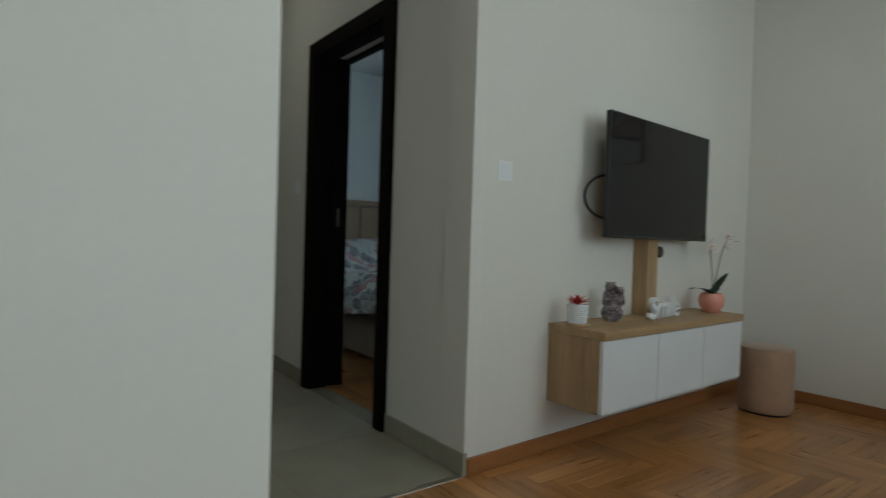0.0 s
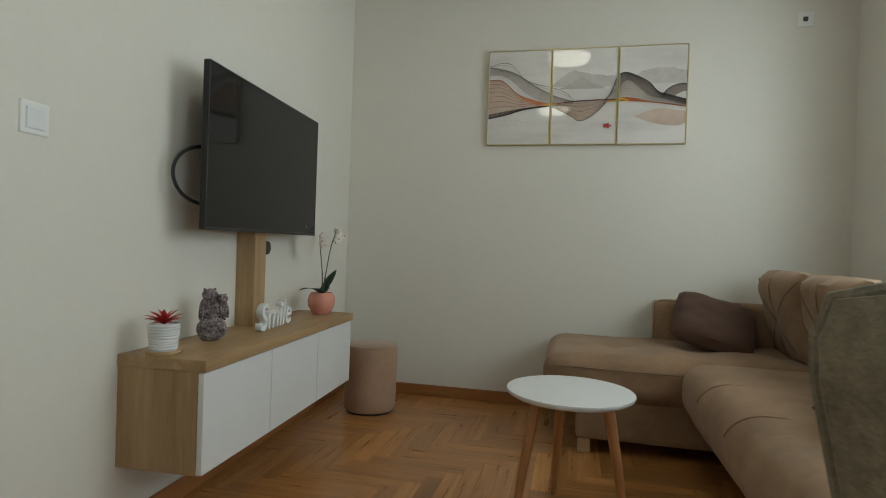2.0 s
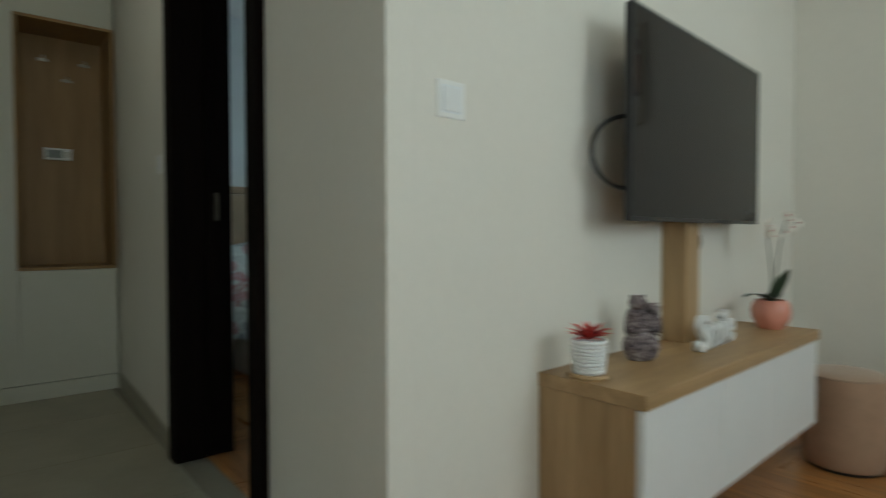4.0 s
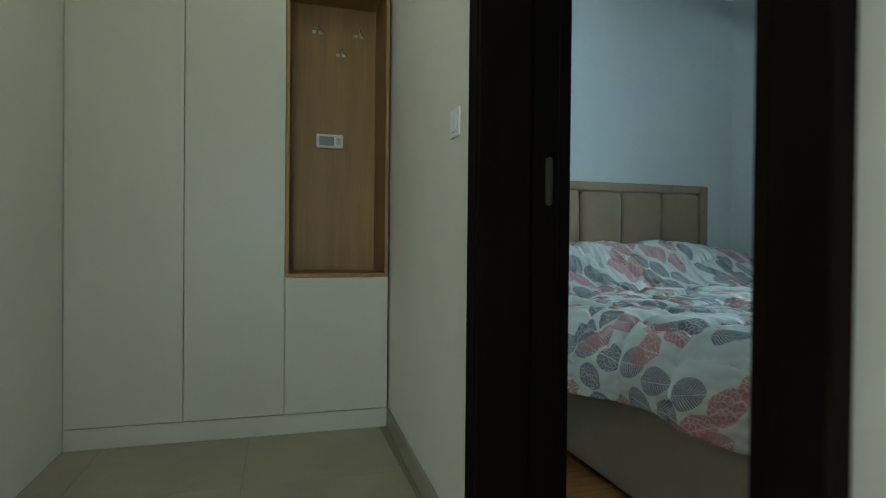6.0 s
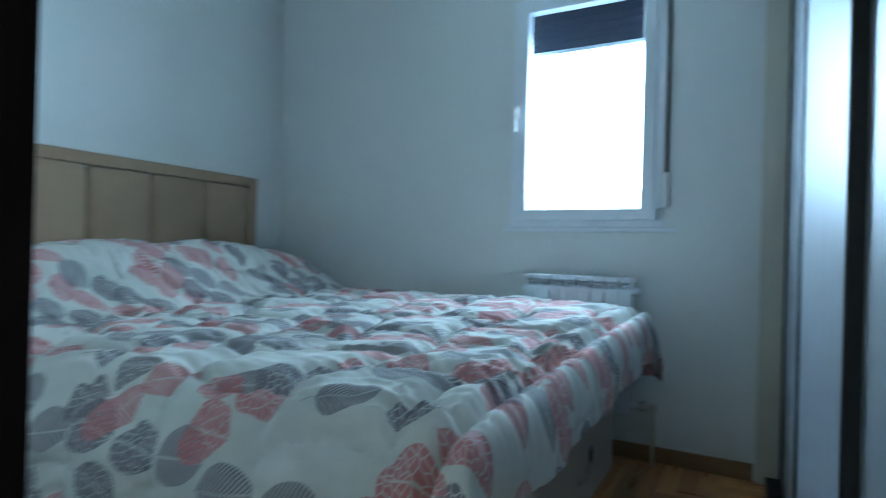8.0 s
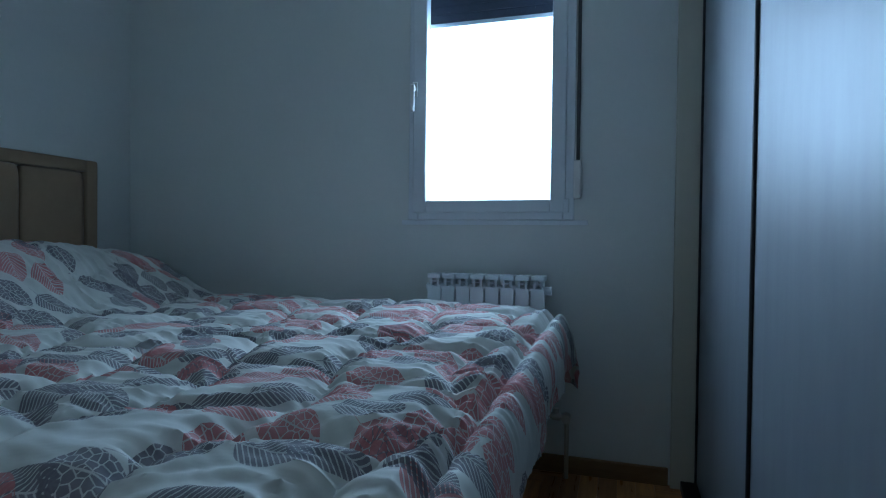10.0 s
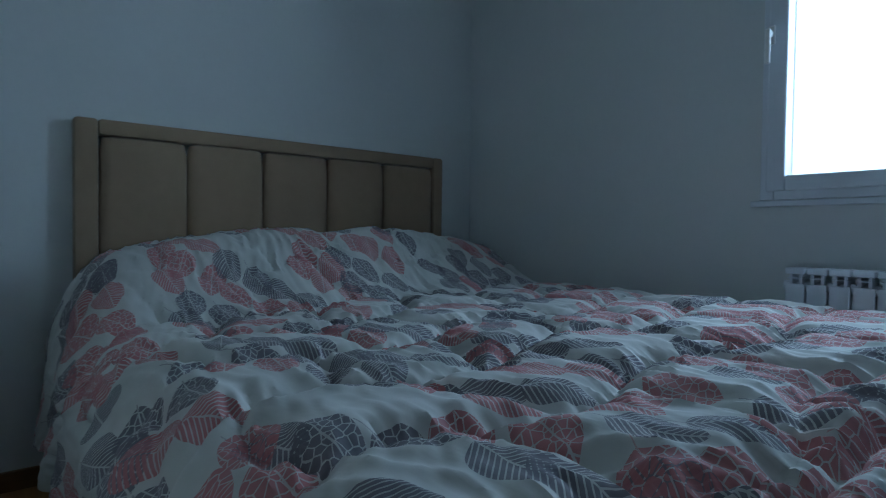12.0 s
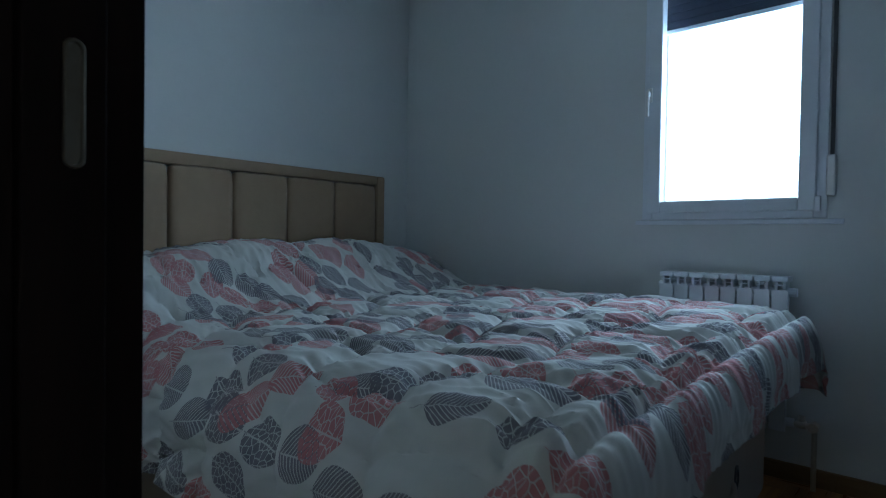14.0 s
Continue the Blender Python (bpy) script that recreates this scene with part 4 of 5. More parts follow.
def wall_art():
    """Three gilt-edged panels with one abstract landscape of gauzy waves running across them."""
    x0, x1, z0, z1 = 0.778, 1.916, 1.562, 2.128
    W, Hh = x1 - x0, z1 - z0
    r = root("wall_art", pose(x0, NORTH, z0), "three gilt-framed panels with one abstract wave landscape", "picture")
    yb, yf = -0.004, -0.026
    panels, trims = bmesh.new(), bmesh.new()
    pw = W / 3
    e = 0.0055
    for i in range(3):
        a, b = i * pw + 0.002, (i + 1) * pw - 0.002
        add_box(panels, (a + e, yf + 0.002, e), (b - e, yb, Hh - e))
        for lo, hi in (((a, yf - 0.002, 0), (a + e, yb + 0.003, Hh)), ((b - e, yf - 0.002, 0), (b, yb + 0.003, Hh)), ((a + e, yf - 0.002, 0), (b - e, yb + 0.003, e)), ((a + e, yf - 0.002, Hh - e), (b - e, yb + 0.003, Hh))):
            add_box(trims, lo, hi, 0.001, 1)
    part("panel", panels, ART, r), part("gilt_edge", trims, GOLD, r)

    def inside(u):
        q = (u * 3) % 1.0
        return 0.022 < q < 0.978

    def band(lower, upper, y, u0=0.0, u1=1.0, n=150):
        b = bmesh.new()
        prev = None
        for k in range(n + 1):
            u = u0 + (u1 - u0) * k / n
            lo, hi = lower(u), upper(u)
            if hi - lo < 0.0015:
                hi = lo + 0.0015
            if not inside(u):
                prev = None
                continue
            row = [b.verts.new((u * W, y, max(0.01, lo) * Hh)), b.verts.new((u * W, y, min(0.985, hi) * Hh))]
            if prev:
                b.faces.new([prev[0], row[0], row[1], prev[1]])
            prev = row
        return b

    mist = ink("art_mist_mountain", (0.50, 0.46, 0.43))
    mist2 = ink("art_mist_mountain_far", (0.57, 0.53, 0.50))
    dark = ink("art_ink_charcoal", (0.045, 0.032, 0.028))
    soft = ink("art_ink_grey", (0.22, 0.185, 0.16))
    gold = ink("art_ink_gold", (0.66, 0.36, 0.04))
    red = ink("art_ink_rust", (0.36, 0.085, 0.025))
    blush = ink("art_ink_blush", (0.56, 0.43, 0.35))
    gauze = ink("art_gauze", (0.53, 0.49, 0.45))
    smoke = ink("art_gauze_dark", (0.27, 0.23, 0.205))
    ys = [yf + 0.0012 - 0.0006 * k for k in range(9)]

    def curve(*pts):
        """A smooth curve v(u) through a few points."""
        def f(u):
            u = min(max(u, pts[0][0]), pts[-1][0])
            k = max(q for q in range(len(pts) - 1) if pts[q][0] <= u + 1e-9)
            (a, va), (b, vb) = pts[k], pts[k + 1]
            before, after = pts[max(0, k - 1)], pts[min(len(pts) - 1, k + 2)]
            ma = (vb - before[1]) / (b - before[0]) * (b - a)
            mb = (after[1] - va) / (after[0] - a) * (b - a)
            h = (u - a) / (b - a)
            return (2 * h ** 3 - 3 * h * h + 1) * va + (h ** 3 - 2 * h * h + h) * ma + (3 * h * h - 2 * h ** 3) * vb + (h ** 3 - h * h) * mb
        return f

    def bundle(f, g, n, y, width, u0=0.0, u1=1.0):
        """Fine lines that run from curve f to curve g, closer towards f."""
        b = bmesh.new()
        for q in range(n):
            s = (q / max(1, n - 1)) ** 1.5
            prev = None
            for k in range(101):
                u = u0 + (u1 - u0) * k / 100
                if not inside(u):
                    prev = None
                    continue
                c = f(u) * (1 - s) + g(u) * s
                w = width * (1.7 if q == 0 else 0.8)
                row = [b.verts.new((u * W, y, (c - w) * Hh)), b.verts.new((u * W, y, (c + w) * Hh))]
                if prev:
                    b.faces.new([prev[0], row[0], row[1], prev[1]])
                prev = row
        return b

    def between(f, g, y, u0, u1):
        return band(lambda u: min(f(u), g(u)), lambda u: max(f(u), g(u)), y, u0, u1)

    ridge = lambda f, k: lambda u: f(u) + k * (math.sin(u * 90) + 0.6 * math.sin(u * 171))
    far_hill = curve((0.34, 0.62), (0.40, 0.72), (0.45, 0.77), (0.50, 0.74), (0.60, 0.71), (0.67, 0.70))
    near_hill = curve((0.38, 0.59), (0.44, 0.64), (0.485, 0.70), (0.53, 0.64), (0.60, 0.59))
    right_hill = curve((0.68, 0.62), (0.80, 0.75), (0.90, 0.77), (1.0, 0.73))
    isle_top = curve((0.75, 0.285), (0.80, 0.325), (0.86, 0.36), (0.92, 0.35), (1.0, 0.32))
    isle_low = curve((0.75, 0.28), (0.85, 0.21), (0.95, 0.185), (1.0, 0.22))
    part("mountain_far", band(lambda u: 0.60, ridge(far_hill, 0.004), ys[0], 0.34, 0.67), mist2, r)
    part("mountain_right", band(lambda u: 0.61, ridge(right_hill, 0.004), ys[0], 0.68, 0.992), mist2, r)
    part("mountain", band(lambda u: 0.575, ridge(near_hill, 0.006), ys[1], 0.38, 0.60), mist, r)
    part("island", between(isle_top, isle_low, ys[1], 0.75, 0.992), blush, r)
    veil_top = curve((0.0, 0.83), (0.08, 0.87), (0.13, 0.84), (0.19, 0.70), (0.25, 0.64), (0.36, 0.58), (0.42, 0.52), (0.45, 0.45))
    veil_mid = curve((0.0, 0.83), (0.06, 0.81), (0.15, 0.75), (0.22, 0.65), (0.30, 0.56), (0.36, 0.50), (0.45, 0.445))
    veil_low = curve((0.0, 0.74), (0.06, 0.74), (0.12, 0.69), (0.20, 0.55), (0.28, 0.46), (0.33, 0.42), (0.45, 0.43))
    fire = curve((0.0, 0.69), (0.07, 0.685), (0.11, 0.63), (0.16, 0.535), (0.24, 0.47), (0.33, 0.42))
    keel = curve((0.0, 0.32), (0.10, 0.355), (0.20, 0.385), (0.33, 0.415))
    keel_low = curve((0.0, 0.275), (0.10, 0.315), (0.20, 0.37), (0.33, 0.405))
    axis = curve((0.33, 0.415), (0.42, 0.44), (0.55, 0.455), (0.65, 0.45), (0.80, 0.43), (0.90, 0.405), (1.0, 0.37))
    dip = curve((0.33, 0.40), (0.38, 0.355), (0.44, 0.29), (0.475, 0.245), (0.53, 0.28), (0.58, 0.36), (0.62, 0.45))
    crest = curve((0.60, 0.45), (0.63, 0.52), (0.66, 0.68), (0.70, 0.73), (0.76, 0.69), (0.82, 0.62), (0.86, 0.53), (0.92, 0.49), (1.0, 0.44))
    crest_mid = curve((0.60, 0.45), (0.66, 0.57), (0.71, 0.65), (0.76, 0.60), (0.82, 0.50), (0.90, 0.45), (1.0, 0.39))
    swirl = curve((0.88, 0.50), (0.91, 0.56), (0.96, 0.60), (1.0, 0.60))
    swirl_low = curve((0.88, 0.48), (0.92, 0.47), (0.97, 0.52), (1.0, 0.53))
    part("gauze_wave", between(veil_mid, veil_low, ys[2], 0.0, 0.44), gauze, r)
    part("blush_wave", between(fire, keel, ys[3], 0.0, 0.33), blush, r)
    part("blush_dip", between(axis, dip, ys[2], 0.33, 0.62), ink("art_blush_dip", (0.50, 0.37, 0.29)), r)
    part("gauze_crest", between(crest_mid, axis, ys[2], 0.60, 0.992), ink("art_gauze_mid", (0.44, 0.385, 0.34)), r)
    part("gauze_crest_dark", between(crest, crest_mid, ys[3], 0.68, 0.992), smoke, r)
    part("gauze_swirl", between(swirl, swirl_low, ys[2], 0.885, 0.992), smoke, r)
    part("keel_shade", between(keel, keel_low, ys[4], 0.0, 0.33), smoke, r)
    for name, f, g, n, mat, wd, u0, u1 in (
            ("veil_line", veil_top, veil_mid, 3, soft, 0.0018, 0.0, 0.45), ("veil_line_mid", veil_mid, veil_low, 11, soft, 0.0016, 0.0, 0.45),
            ("fire_line", fire, keel, 9, red, 0.0024, 0.0, 0.33), ("keel_line", keel_low, keel, 7, dark, 0.0028, 0.0, 0.33),
            ("axis_line", axis, dip, 9, soft, 0.0018, 0.33, 0.62), ("dip_line", dip, axis, 6, dark, 0.0016, 0.36, 0.62), ("crest_line", crest, crest_mid, 14, dark, 0.0022, 0.60, 0.992),
            ("crest_line_mid", crest_mid, axis, 10, soft, 0.0018, 0.60, 0.992), ("swirl_line", swirl, swirl_low, 7, dark, 0.0022, 0.88, 0.992)):
        part(name, bundle(f, g, n, ys[5], wd, u0, u1), mat, r)
    part("rust_streak", band(lambda u: axis(u) - 0.006, lambda u: axis(u) + 0.004 + 0.03 * math.exp(-((u - 0.72) / 0.07) ** 2), ys[6], 0.33, 0.985), red, r)
    part("ember", band(lambda u: fire(u) - 0.035 * math.sin(math.pi * (u - 0.15) / 0.18), fire, ys[6], 0.15, 0.33), ink("art_ink_ember", (0.55, 0.17, 0.05)), r)
    part("gold_streak", band(lambda u: 0.405 + 0.10 * (u - 0.29), lambda u: 0.415 + 0.04 * math.exp(-((u - 0.335) / 0.02) ** 2), ys[7], 0.29, 0.37), gold, r)
    part("gold_fleck", band(lambda u: 0.435, lambda u: 0.445 + 0.03 * math.exp(-((u - 0.68) / 0.03) ** 2), ys[7], 0.61, 0.72), gold, r)
    part("dark_streak", band(lambda u: axis(u) - 0.004, lambda u: axis(u) + 0.006, ys[7], 0.40, 0.70), dark, r)
    birds = bmesh.new()
    rnd = random.Random(3)
    for u0, z, n, sp in ((0.53, 0.75, 5, 0.07), (0.12, 0.235, 12, 0.10), (0.86, 0.745, 16, 0.10)):
        for k in range(n):
            u, zz = u0 + rnd.uniform(-sp, sp), z + rnd.uniform(-0.03, 0.03)
            s = 0.009 if n == 4 else 0.0035
            if inside(u):
                c = Vector((u * W, ys[8], zz * Hh))
                q = [c + Vector((-s, 0, s * 0.7)), c + Vector((0, 0, -s * 0.2)), c + Vector((s, 0, s * 0.6)), c + Vector((0, 0, s * 0.25))]
                birds.faces.new([birds.verts.new(p) for p in q])
    tagged(part("bird_mark", birds, dark, r), kind="stuff")
    blot = bmesh.new()
    c = Vector((0.618 * W, ys[8], 0.19 * Hh))
    blot.faces.new([blot.verts.new(c + Vector((0.020 * math.cos(a) * (1 + 0.35 * math.cos(5 * a)), 0, 0.013 * math.sin(a) * (1 + 0.35 * math.cos(5 * a))))) for a in [2 * math.pi * k / 30 for k in range(30)]])
    part("red_blot", blot, ink("art_ink_red", (0.35, 0.03, 0.03)), r)


wall_art()
sock = thing("wall_socket", pose(2.498, NORTH, 2.236), "white round wall socket high on the wall", "socket", [
    ("plate", boxes(((-0.040, -0.008, -0.040), (0.040, 0, 0.040), 0.003)), PLASTIC, False),
    ("insert", boxes(((-0.012, -0.0095, -0.012), (0.012, -0.0078, 0.012), 0.005)), GREY_DARK, False)])

# ---- hall ----


def hall_wardrobe():
    x = HALL_W
    back = -3.56
    zt = H - 0.02
    m = pose(0, 0, 0)
    parts = [("plinth", boxes(((back, HALL_S + 0.003, 0), (x - 0.001, 0.026, 0.090), 0.001)), CREAM, False)]
    for a, b in ((HALL_S + 0.004, -0.892), (-0.888, -0.460)):
        parts.append(("door", boxes(((x - 0.019, a, 0.094), (x, b, zt), 0.0015)), CREAM, False))
    parts.append(("door", boxes(((x - 0.019, -0.456, 0.094), (x, 0.026, 0.730), 0.0015)), CREAM, False))
    parts.append(("door", boxes(((x - 0.019, -0.456, 2.158), (x, 0.026, zt), 0.0015)), CREAM, False))
    parts.append(("carcass", boxes(((back, HALL_S + 0.004, 0.092), (x - 0.021, -0.462, zt)), ((back, -0.460, 0.092), (x - 0.021, 0.026, 0.729)), ((back, -0.460, 2.160), (x - 0.021, 0.026, zt))), CREAM, False))
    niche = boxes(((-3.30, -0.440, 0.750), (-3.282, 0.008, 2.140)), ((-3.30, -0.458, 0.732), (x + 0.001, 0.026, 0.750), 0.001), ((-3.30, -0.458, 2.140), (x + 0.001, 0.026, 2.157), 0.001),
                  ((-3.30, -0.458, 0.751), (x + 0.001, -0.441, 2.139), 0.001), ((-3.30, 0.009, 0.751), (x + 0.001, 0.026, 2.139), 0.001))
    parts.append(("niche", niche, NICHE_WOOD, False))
    return thing("hall_wardrobe", m, "cream built-in hall wardrobe with an oak coat niche", "wardrobe", parts)


hall_wardrobe()
for y, z in ((-0.300, 2.000), (-0.085, 2.000), (-0.178, 1.890)):
    thing("coat_hook", pose(-3.281, y, z), "small steel coat hook on the oak niche", "hook", [
        ("plate", boxes(((0, -0.026, -0.012), (0.006, 0.026, 0.006), 0.002)), CHROME, False),
        ("peg", add_tube(bmesh.new(), [(0.004, 0, -0.004), (0.030, 0, -0.010), (0.044, 0, 0.006), (0.046, 0, 0.016)], [0.006, 0.006, 0.0055, 0.006], 10), CHROME, True)], "coat hooks")
thing("intercom_panel", pose(-3.282, -0.232, 1.430), "white wall intercom panel with a grey window", "panel", [
    ("plate", boxes(((0, -0.070, -0.036), (0.014, 0.070, 0.036), 0.004)), PLASTIC, False),
    ("window", boxes(((0.0135, -0.056, -0.024), (0.0155, 0.022, 0.024), 0.001)), plain("grey_display", (0.26, 0.29, 0.27), 0.25), False),
    ("button", boxes(((0.0135, 0.034, -0.018), (0.0165, 0.058, 0.018), 0.001)), CREAM, False)])
switch(pose(-1.80, 0.008, 1.245, 0, 0, -90), "white light switch beside the bedroom door")

# ---- bedroom ----


def bed():
    hx, y0, y1 = BED_W, 0.668, 2.320
    fx = -1.362
    parts = []
    frame_bm = boxes(((hx + 0.002, y0, 0.02), (hx + 0.075, y0 + 0.075, 1.303), 0.012), ((hx + 0.002, y1 - 0.06, 0.02), (hx + 0.075, y1, 1.303), 0.012), ((hx + 0.002, y0 + 0.075, 1.246), (hx + 0.075, y1 - 0.06, 1.303), 0.012))
    parts.append(("headboard_border", frame_bm, HEADBOARD, True))
    a, b = y0 + 0.077, y1 - 0.062
    w = (b - a) / 5
    for i in range(5):
        p = soft_box((hx + 0.004, a + i * w + 0.001, 0.30), (hx + 0.072, a + (i + 1) * w - 0.001, 1.246), 0.028, 5, 0.003, i)
        for v in p.verts:
            u = (v.co.y - (a + (i + 0.5) * w)) / (w / 2)
            if v.co.x > hx + 0.04:
                v.co.x += 0.012 * (1 - u * u)
        parts.append(("headboard_panel", p, HEADBOARD, True))
    parts.append(("base", soft_box((hx + 0.08, y0 + 0.01, 0.03), (fx, y1 - 0.01, 0.365), 0.02, 4, 0.003, 3), BED_SIDE, True))
    parts.append(("mattress", soft_box((hx + 0.08, y0 + 0.03, 0.34), (fx - 0.02, y1 - 0.03, 0.53), 0.05, 5, 0.003, 5), BED_SIDE, True))
    loop = bmesh.new()
    add_lathe(loop, [(0.020, 0.0), (0.022, 0.006), (0.014, 0.008), (0.013, 0.002)], 24)
    loop.transform(pose(fx - 0.002, 1.905, 0.205, 0, 90, 0) @ Matrix.Diagonal((1.9, 1, 1, 1)))
    parts.append(("pull_ring", loop, GREY_DARK, True))
    strap_b = add_tube(bmesh.new(), [(fx - 0.002, 1.87, 0.195), (fx + 0.012, 1.84, 0.175), (fx + 0.014, 1.79, 0.165), (fx - 0.002, 1.75, 0.170)], 0.012, 8)
    parts.append(("pull_strap", strap_b, BED_SIDE, True))
    return thing("bed", pose(0, 0, 0), "taupe upholstered double bed with a channelled headboard", "bed", parts)


bed()


def duvet():
    """A puffy quilted cover, pulled over the pillows and hanging over three sides."""
    x0, x1, y0, y1 = -3.41, -1.285, 0.680, 2.345
    top = 0.612
    nu, nv = 360, 330
    over_foot, over_near, over_far = 0.165, 0.38, 0.20
    r = 0.065

    def fold(s, edge, r, flare):
        """Arclength past an edge rounded by r: how far out, how far down."""
        q = s - (edge - r)
        if q <= 0:
            return s, 0.0
        arc = r * math.pi / 2
        if q < arc:
            a = q / r
            return edge - r + r * math.sin(a), r * (1 - math.cos(a))
        return edge + flare * (q - arc), r + (q - arc) * math.sqrt(1 - flare * flare)

    def height(x, y):
        k = min(1.0, max(0.0, (-2.72 - x) / 0.42))
        k = k * k * (3 - 2 * k)
        head = min(1.0, max(0.0, (x + 3.44) / 0.14)) ** 0.5
        side = math.sin(math.pi * min(1, max(0, (y - 0.60) / 1.88))) ** 0.22
        dip = 1 - 0.10 * math.exp(-((y - 1.53) / 0.10) ** 2)
        return k * (0.235 * head * dip + 0.03) * side + 0.02 * math.sin(math.pi * (y - y0) / (y1 - y0)) + 0.048 * (1 - 0.8 * k) * max(0.0, (y - 1.2) / 1.2)

    bm = bmesh.new()
    uvl = bm.loops.layers.uv.new("print")
    s0, s1 = x0, x1 + over_foot
    t0, t1 = y0 - over_near, y1 + over_far
    grid, flat = [], []
    for i in range(nu + 1):
        row, frow = [], []
        s = s0 + (s1 - s0) * i / nu
        for j in range(nv + 1):
            lo_t = t0 + 0.155 * min(1.0, max(0.0, (s - x0 - 0.5) / 1.2))
            t = lo_t + (t1 - lo_t) * j / nv
            x, dx = fold(s, x1 + 0.055, 0.065, 0.10)
            if t > (y0 + y1) / 2:
                y, dy = fold(t, y1 + 0.015, 0.065, 0.10)
            else:
                y, dy = fold(y0 + y1 - t, y1 + 0.085, 0.16, 0.14)
                y = y0 + y1 - y
            drop = (dx ** 3 + dy ** 3) ** (1 / 3)
            z = top + height(x, y) * max(0.0, 1 - drop / 0.3) - drop
            x += 0.25 * max(0.0, min(dx, dy) - 0.03)
            # quilting: ogee stitch lines pull the padding down, and the cloth gathers in wrinkles off them
            bend = 0.045 * math.sin(9.6 * t + 0.4) + 0.02 * noise.noise((s * 2, t * 2, 4))
            cell_s = abs((((s + bend) / 0.27) % 1.0) - 0.5) * 2
            cell_t = abs((((t + 0.05 * math.sin(9.6 * s)) / 0.30 + 0.5 * math.floor((s + bend) / 0.27)) % 1.0) - 0.5) * 2
            seam = min(1 - cell_s, 1.1 * (1 - cell_t))
            puff = 1 - (1 - min(1.0, seam / 0.62)) ** 2.2
            wob_a, wob_b = 0.05 * noise.noise((s * 5, t * 5, 5)), 0.05 * noise.noise((s * 5, t * 5, 9))
            fold_a = 1 - abs(noise.noise(((s + wob_a) * 6.0 + t * 2.0, (t + wob_b) * 24 - s * 5.0, 0.0))) * 2.2
            fold_b = 1 - abs(noise.noise(((s + wob_b) * 9.0, (t + wob_a) * 40 + s * 6.0, 3.0))) * 2.2
            fold_c = noise.noise(((s + wob_b) * 17, (t + wob_a) * 15, 11.0))
            gather = 0.30 + 0.70 * (1 - min(1.0, seam / 0.75)) ** 1.2
            body = 1 - 0.5 * min(1.0, max(0.0, (-2.75 - s) / 0.3))
            lump = 0.042 * puff * body + (0.014 * fold_a + 0.0075 * fold_b) * gather + 0.004 * fold_c + 0.014 * noise.noise((s * 2.1, t * 2.4, 7.0))
            lump *= 1 - 0.15 * min(1.0, max(0.0, (0.75 - t) / 0.25))
            # a rolled border follows the foot edge, gathered along its stitched seam
            rim_at = s - (x1 + 0.002)
            if abs(rim_at) < 0.028:
                lump -= 0.034 * (1 - abs(rim_at) / 0.028) ** 1.5
            if rim_at > 0:
                lump = 0.35 * lump + 0.026 * math.sin(math.pi * min(1, rim_at / 0.13)) + 0.005 * (1 - 2 * abs(noise.noise((s * 6, t * 34, 1.0))))
            elif rim_at > -0.16:
                k = 1 + rim_at / 0.16
                lump += k * 0.010 * (1 - 2.2 * abs(noise.noise((s * 5, t * 30, 6.0))))
            hang = min(1.0, max(0.0, (drop - 0.01) / 0.10))
            hang = hang * hang * (3 - 2 * hang)
            wx = dx ** 2 / (dx ** 2 + dy ** 2 + 1e-6)
            out_y = 1 if t > 1.5 else -1
            z += lump * (1 - hang)
            x += wx * hang * (0.6 * lump + 0.016 * math.sin(t * 14 + 2 * noise.noise((t * 3, 1, 1))) * min(1, dx / 0.2))
            y += (1 - wx) * hang * out_y * (0.8 * lump + 0.018 * math.sin(s * 11 + 3 * noise.noise((s * 2, 2, 2))) * min(1, dy / 0.3))
            if t > 1.5:
                y = min(y, 2.445)
            z = max(z, 0.10)
            row.append(bm.verts.new((x, y, z))), frow.append((s, t))
        grid.append(row), flat.append(frow)
    for i in range(nu):
        for j in range(nv):
            f = bm.faces.new([grid[i][j], grid[i + 1][j], grid[i + 1][j + 1], grid[i][j + 1]])
            for loop, (a, b) in zip(f.loops, ((i, j), (i + 1, j), (i + 1, j + 1), (i, j + 1))):
                loop[uvl].uv = flat[a][b]
    r0 = root("duvet", pose(0, 0, 0), "puffy white duvet printed with coral and slate leaves on the bed", "duvet")
    ob = part("cover", bm, QUILT, r0, None, True)
    return r0


duvet()


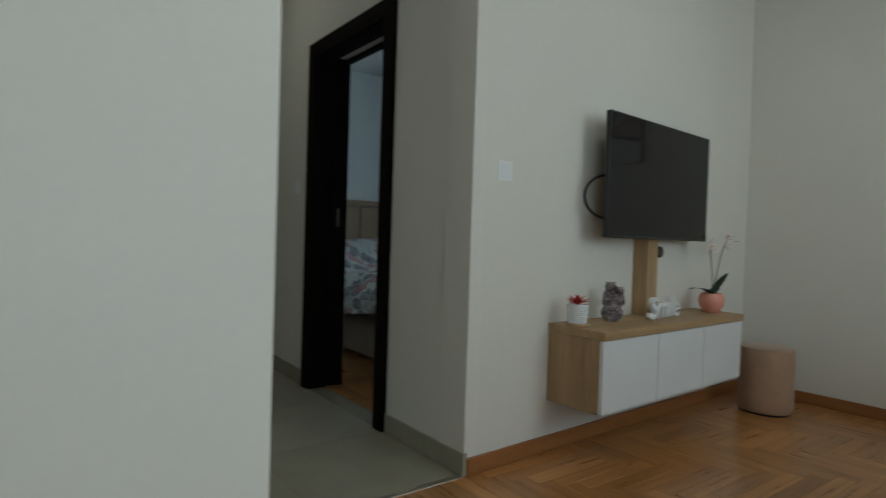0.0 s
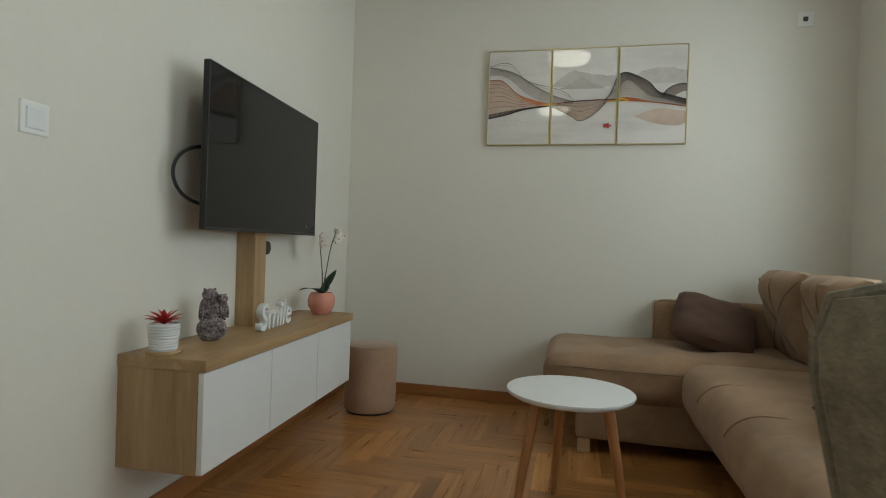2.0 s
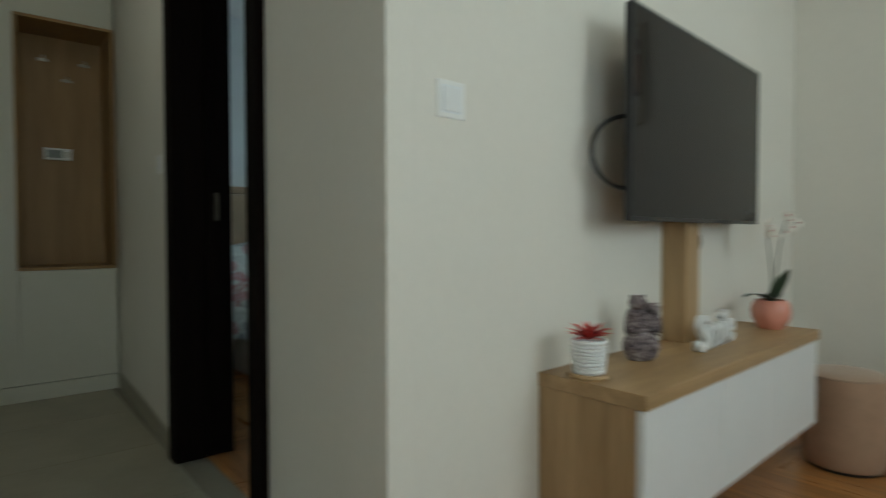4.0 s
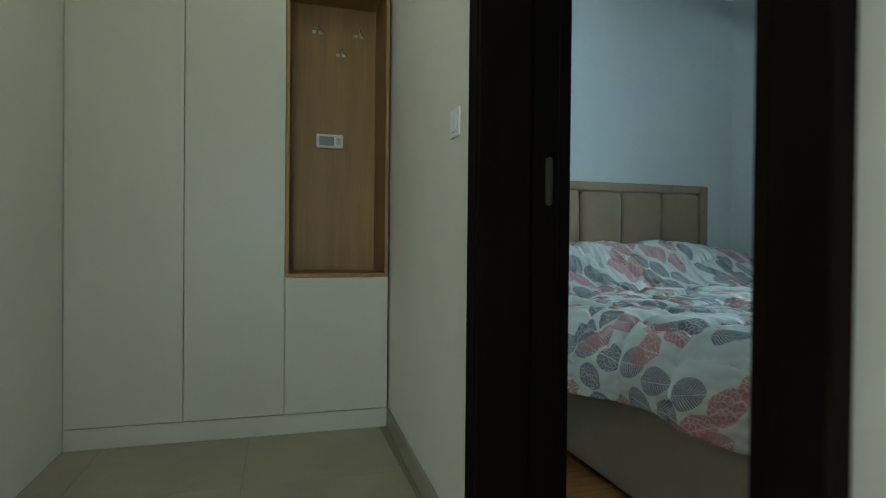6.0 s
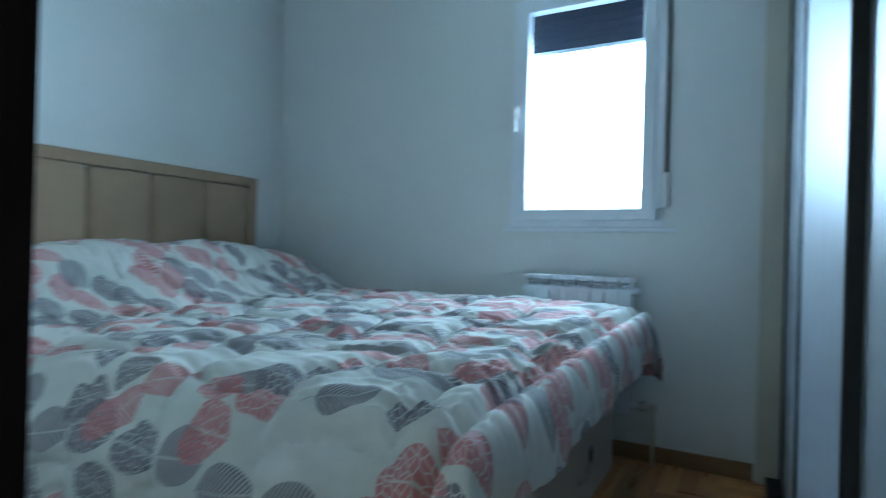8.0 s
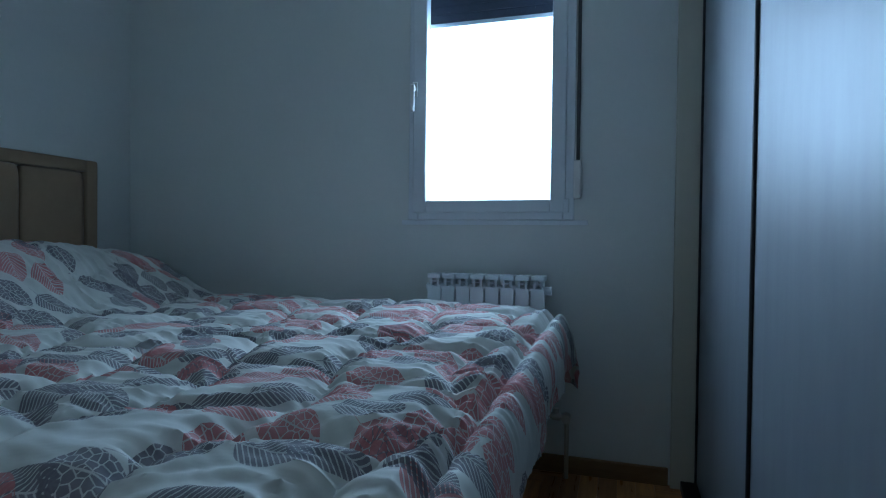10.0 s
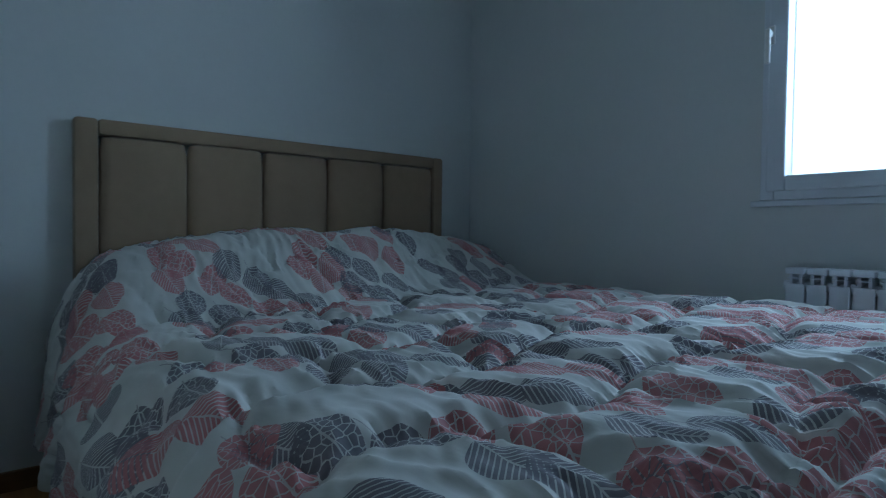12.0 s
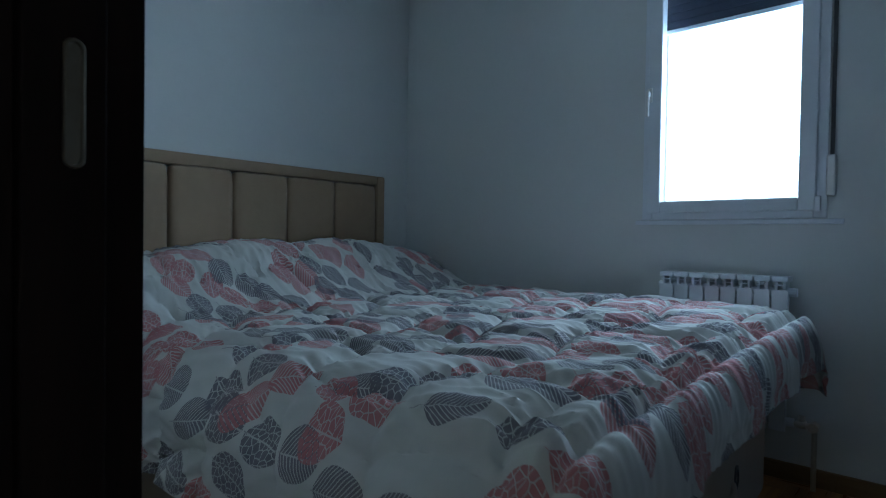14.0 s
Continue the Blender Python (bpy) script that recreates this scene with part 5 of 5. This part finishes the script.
def radiator():
    x0, x1, z0, z1 = -1.815, -1.327, 0.225, 0.810
    n = 8
    w = (x1 - x0) / n
    r = root("radiator", pose(x0, BED_N, z0), "white aluminium sectional radiator under the window", "radiator")
    for i in range(n):
        b = bmesh.new()
        xa = i * w
        add_box(b, (xa + 0.0025, -0.138, 0.0), (xa + w - 0.0025, -0.130, z1 - z0 - 0.05), 0.003)
        add_box(b, (xa + 0.003, -0.142, z1 - z0 - 0.020), (xa + w - 0.003, -0.055, z1 - z0), 0.004)
        add_box(b, (xa + 0.012, -0.130, 0.0), (xa + 0.022, -0.060, z1 - z0 - 0.02), 0.002)
        add_box(b, (xa + w - 0.022, -0.130, 0.0), (xa + w - 0.012, -0.060, z1 - z0 - 0.02), 0.002)
        for k in range(3):
            zz = z1 - z0 - 0.030 - 0.022 * k
            add_box(b, (xa + 0.010, -0.139 + 0.006 * k, zz - 0.004), (xa + w - 0.010, -0.070, zz), 0.001)
        part("section", b, PVC, r)
    for zz in (0.03, z1 - z0 - 0.06):
        part("header_pipe", add_tube(bmesh.new(), [(-0.012, -0.095, zz), (n * w + 0.02, -0.095, zz)], 0.017, 12), PVC, r)
    for xx in (0.10, 0.38):
        part("bracket", boxes(((xx, -0.06, 0.40), (xx + 0.02, 0.0, 0.43))), PVC, r)
    valve = bmesh.new()
    add_tube(valve, [(n * w + 0.01, -0.095, 0.03), (n * w + 0.075, -0.095, 0.03), (n * w + 0.085, -0.09, 0.02), (n * w + 0.085, -0.085, -0.215)], 0.009, 10)
    add_tube(valve, [(n * w + 0.03, -0.095, 0.03), (n * w + 0.06, -0.095, 0.03)], 0.016, 12)
    add_tube(valve, [(n * w + 0.085, -0.125, 0.03), (n * w + 0.085, -0.085, 0.03)], 0.018, 12)
    add_tube(valve, [(n * w + 0.045, -0.095, 0.03), (n * w + 0.045, -0.095, 0.062)], 0.012, 10)
    part("valve", valve, CHROME, r, None, True)
    return r


radiator()


def sliding_wardrobe():
    x, ya, yb = -0.805, 0.26, BED_N - 0.004
    back = -0.335
    r = root("sliding_wardrobe", pose(0, 0, 0), "tall wardrobe with satin grey sliding doors and dark profiles", "wardrobe")
    part("carcass", boxes(((x + 0.08, ya, 0.07), (back, yb, H - 0.06))), GREY_DARK, r)
    part("side_panel", boxes(((x - 0.048, yb - 0.025, 0.0), (x + 0.08, yb, H - 0.06), 0.002)), CREAM, r)
    part("side_panel", boxes(((x - 0.005, ya - 0.02, 0.0), (back, ya, H - 0.06), 0.002)), CREAM, r)
    part("track", boxes(((x - 0.012, ya, 0.0), (x + 0.078, yb - 0.026, 0.035), 0.002)), ALU, r)
    part("track", boxes(((x - 0.010, ya, H - 0.12), (x + 0.078, yb - 0.026, H - 0.06), 0.002)), ALU, r)
    for k, (a, b, dx) in enumerate(((1.590, yb - 0.028, 0.036), (0.78, 1.606, 0.024), (ya, 0.796, 0.036))):
        d = root("sliding_door", pose(0, 0, 0), "", "")
        part("panel", boxes(((x + dx + 0.008, a + 0.012, 0.04), (x + dx + 0.018, b - 0.012, H - 0.125))), SLIDE, d)
        part("profile", boxes(((x + dx, a, 0.037), (x + dx + 0.028, a + 0.013, H - 0.122), 0.004), ((x + dx, b - 0.013, 0.037), (x + dx + 0.028, b, H - 0.122), 0.004)), ALU, d)
        d.parent = r
        for key in ("label", "category", "group"):
            if key in d:
                del d[key]
    return r


sliding_wardrobe()

# ---- floors, laid in pieces ----
PW, PN = 0.070, 6
PL = PW * PN


def plank_mesh(sx, sy, h, name, material, chamfer=0.0008):
    b = bmesh.new()
    q = []
    for z, inset in ((-h, 0.0), (-chamfer, 0.0), (0.0, chamfer)):
        a, c = sx / 2 - inset, sy / 2 - inset
        q.append([b.verts.new(p) for p in ((-a, -c, z), (a, -c, z), (a, c, z), (-a, c, z))])
    for lo, hi in zip(q, q[1:]):
        for i in range(4):
            b.faces.new([lo[i], lo[(i + 1) % 4], hi[(i + 1) % 4], hi[i]])
    b.faces.new(q[-1])
    return mesh_of(b, name, material)


def herringbone(x0, y0, x1, y1):
    """Clipped planks (x0, y0, x1, y1, along_x) of a herringbone floor."""
    gap = 0.0006
    k0, k1 = int(math.floor((y0 - PL) / PW)) - 1, int(math.ceil((y1 + PL) / PW)) + 1
    out = []
    j0, j1 = int(math.floor((x0 - PL) / PW)) - 1, int(math.ceil((x1 + PL) / PW)) + 1
    for k in range(k0, k1):
        for m in range((j0 - k) // (2 * PN) - 1, (j1 - k) // (2 * PN) + 2):
            out.append(((k + 2 * PN * m) * PW, k * PW, PL, PW, True))
    for j in range(j0, j1):
        base = j - 2 * PN + 1
        for m in range((k0 - base) // (2 * PN) - 1, (k1 - base) // (2 * PN) + 2):
            out.append((j * PW, (base + 2 * PN * m) * PW, PW, PL, False))
    res = []
    for x, y, w, d, flat in out:
        a, b, c, e = max(x, x0), max(y, y0), min(x + w, x1), min(y + d, y1)
        if c - a > 0.012 and e - b > 0.012:
            res.append((a + gap / 2, b + gap / 2, c - gap / 2, e - gap / 2, flat))
    return res


def lay(planks, near, floor_name, label):
    floor = tagged(root(floor_name, pose(0, 0, 0), label, ""), kind="structure")
    full = {}
    planks = sorted(planks, key=near)
    for n, (a, b, c, e, flat) in enumerate(planks[:300]):
        size = (round(c - a, 3), round(e - b, 3), flat)
        if size not in full:
            full[size] = plank_mesh(c - a, e - b, 0.0085, "plank", PARQUET_H if flat else PARQUET_V)
        ob = new("plank", full[size])
        ob.location = ((a + c) / 2, (b + e) / 2, 0)
        ob.parent = floor
    rest = {True: bmesh.new(), False: bmesh.new()}
    for a, b, c, e, flat in planks[300:]:
        add_box(rest[flat], (a, b, -0.0085), (c, e, 0.0))
    for flat, bmr in rest.items():
        if bmr.verts:
            tagged(part("plank_field", bmr, PARQUET_H if flat else PARQUET_V, floor), kind="stuff")
    return floor


living = [(a if e > 0.03 else max(a, 0.0), b if a > -0.02 or e <= 0.03 else max(b, 0.004), c, e, flat) for a, b, c, e, flat in herringbone(-0.13, SOUTH, EAST, NORTH) if e > 0.03 or c > 0.02]
lay(living, lambda p: abs((p[0] + p[2]) / 2 - 1.0) + abs((p[1] + p[3]) / 2 - 1.2), "floor_living_parquet", "honey oak herringbone parquet floor")
lay(herringbone(BED_W, WALL_T * 0.5, -0.33, BED_N), lambda p: abs((p[0] + p[2]) / 2 + 1.0) + abs((p[1] + p[3]) / 2 - 1.6), "floor_bedroom_parquet", "honey oak herringbone parquet floor")

hall = tagged(root("floor_hall_tiles", pose(0, 0, 0), "beige matt stoneware floor tiles", ""), kind="structure")
TS = 0.60
for i in range(8):
    for j in range(4):
        xb, yt = -0.012 - i * TS, -0.010 - j * TS
        xa, ya = max(xb - TS, -3.55), yt - TS
        ya = max(ya, HALL_S)
        if xb - xa < 0.02 or yt - ya < 0.02:
            continue
        ob = new("tile", plank_mesh(xb - xa - 0.002, yt - ya - 0.002, 0.0085, "tile", TILE, 0.001))
        ob.location = ((xa + xb) / 2, (ya + yt) / 2, 0)
        ob.parent = hall
tagged(part("grout", boxes(((-3.56, HALL_S, -0.0088), (-0.012, 0.10, -0.0022))), GROUT, hall))
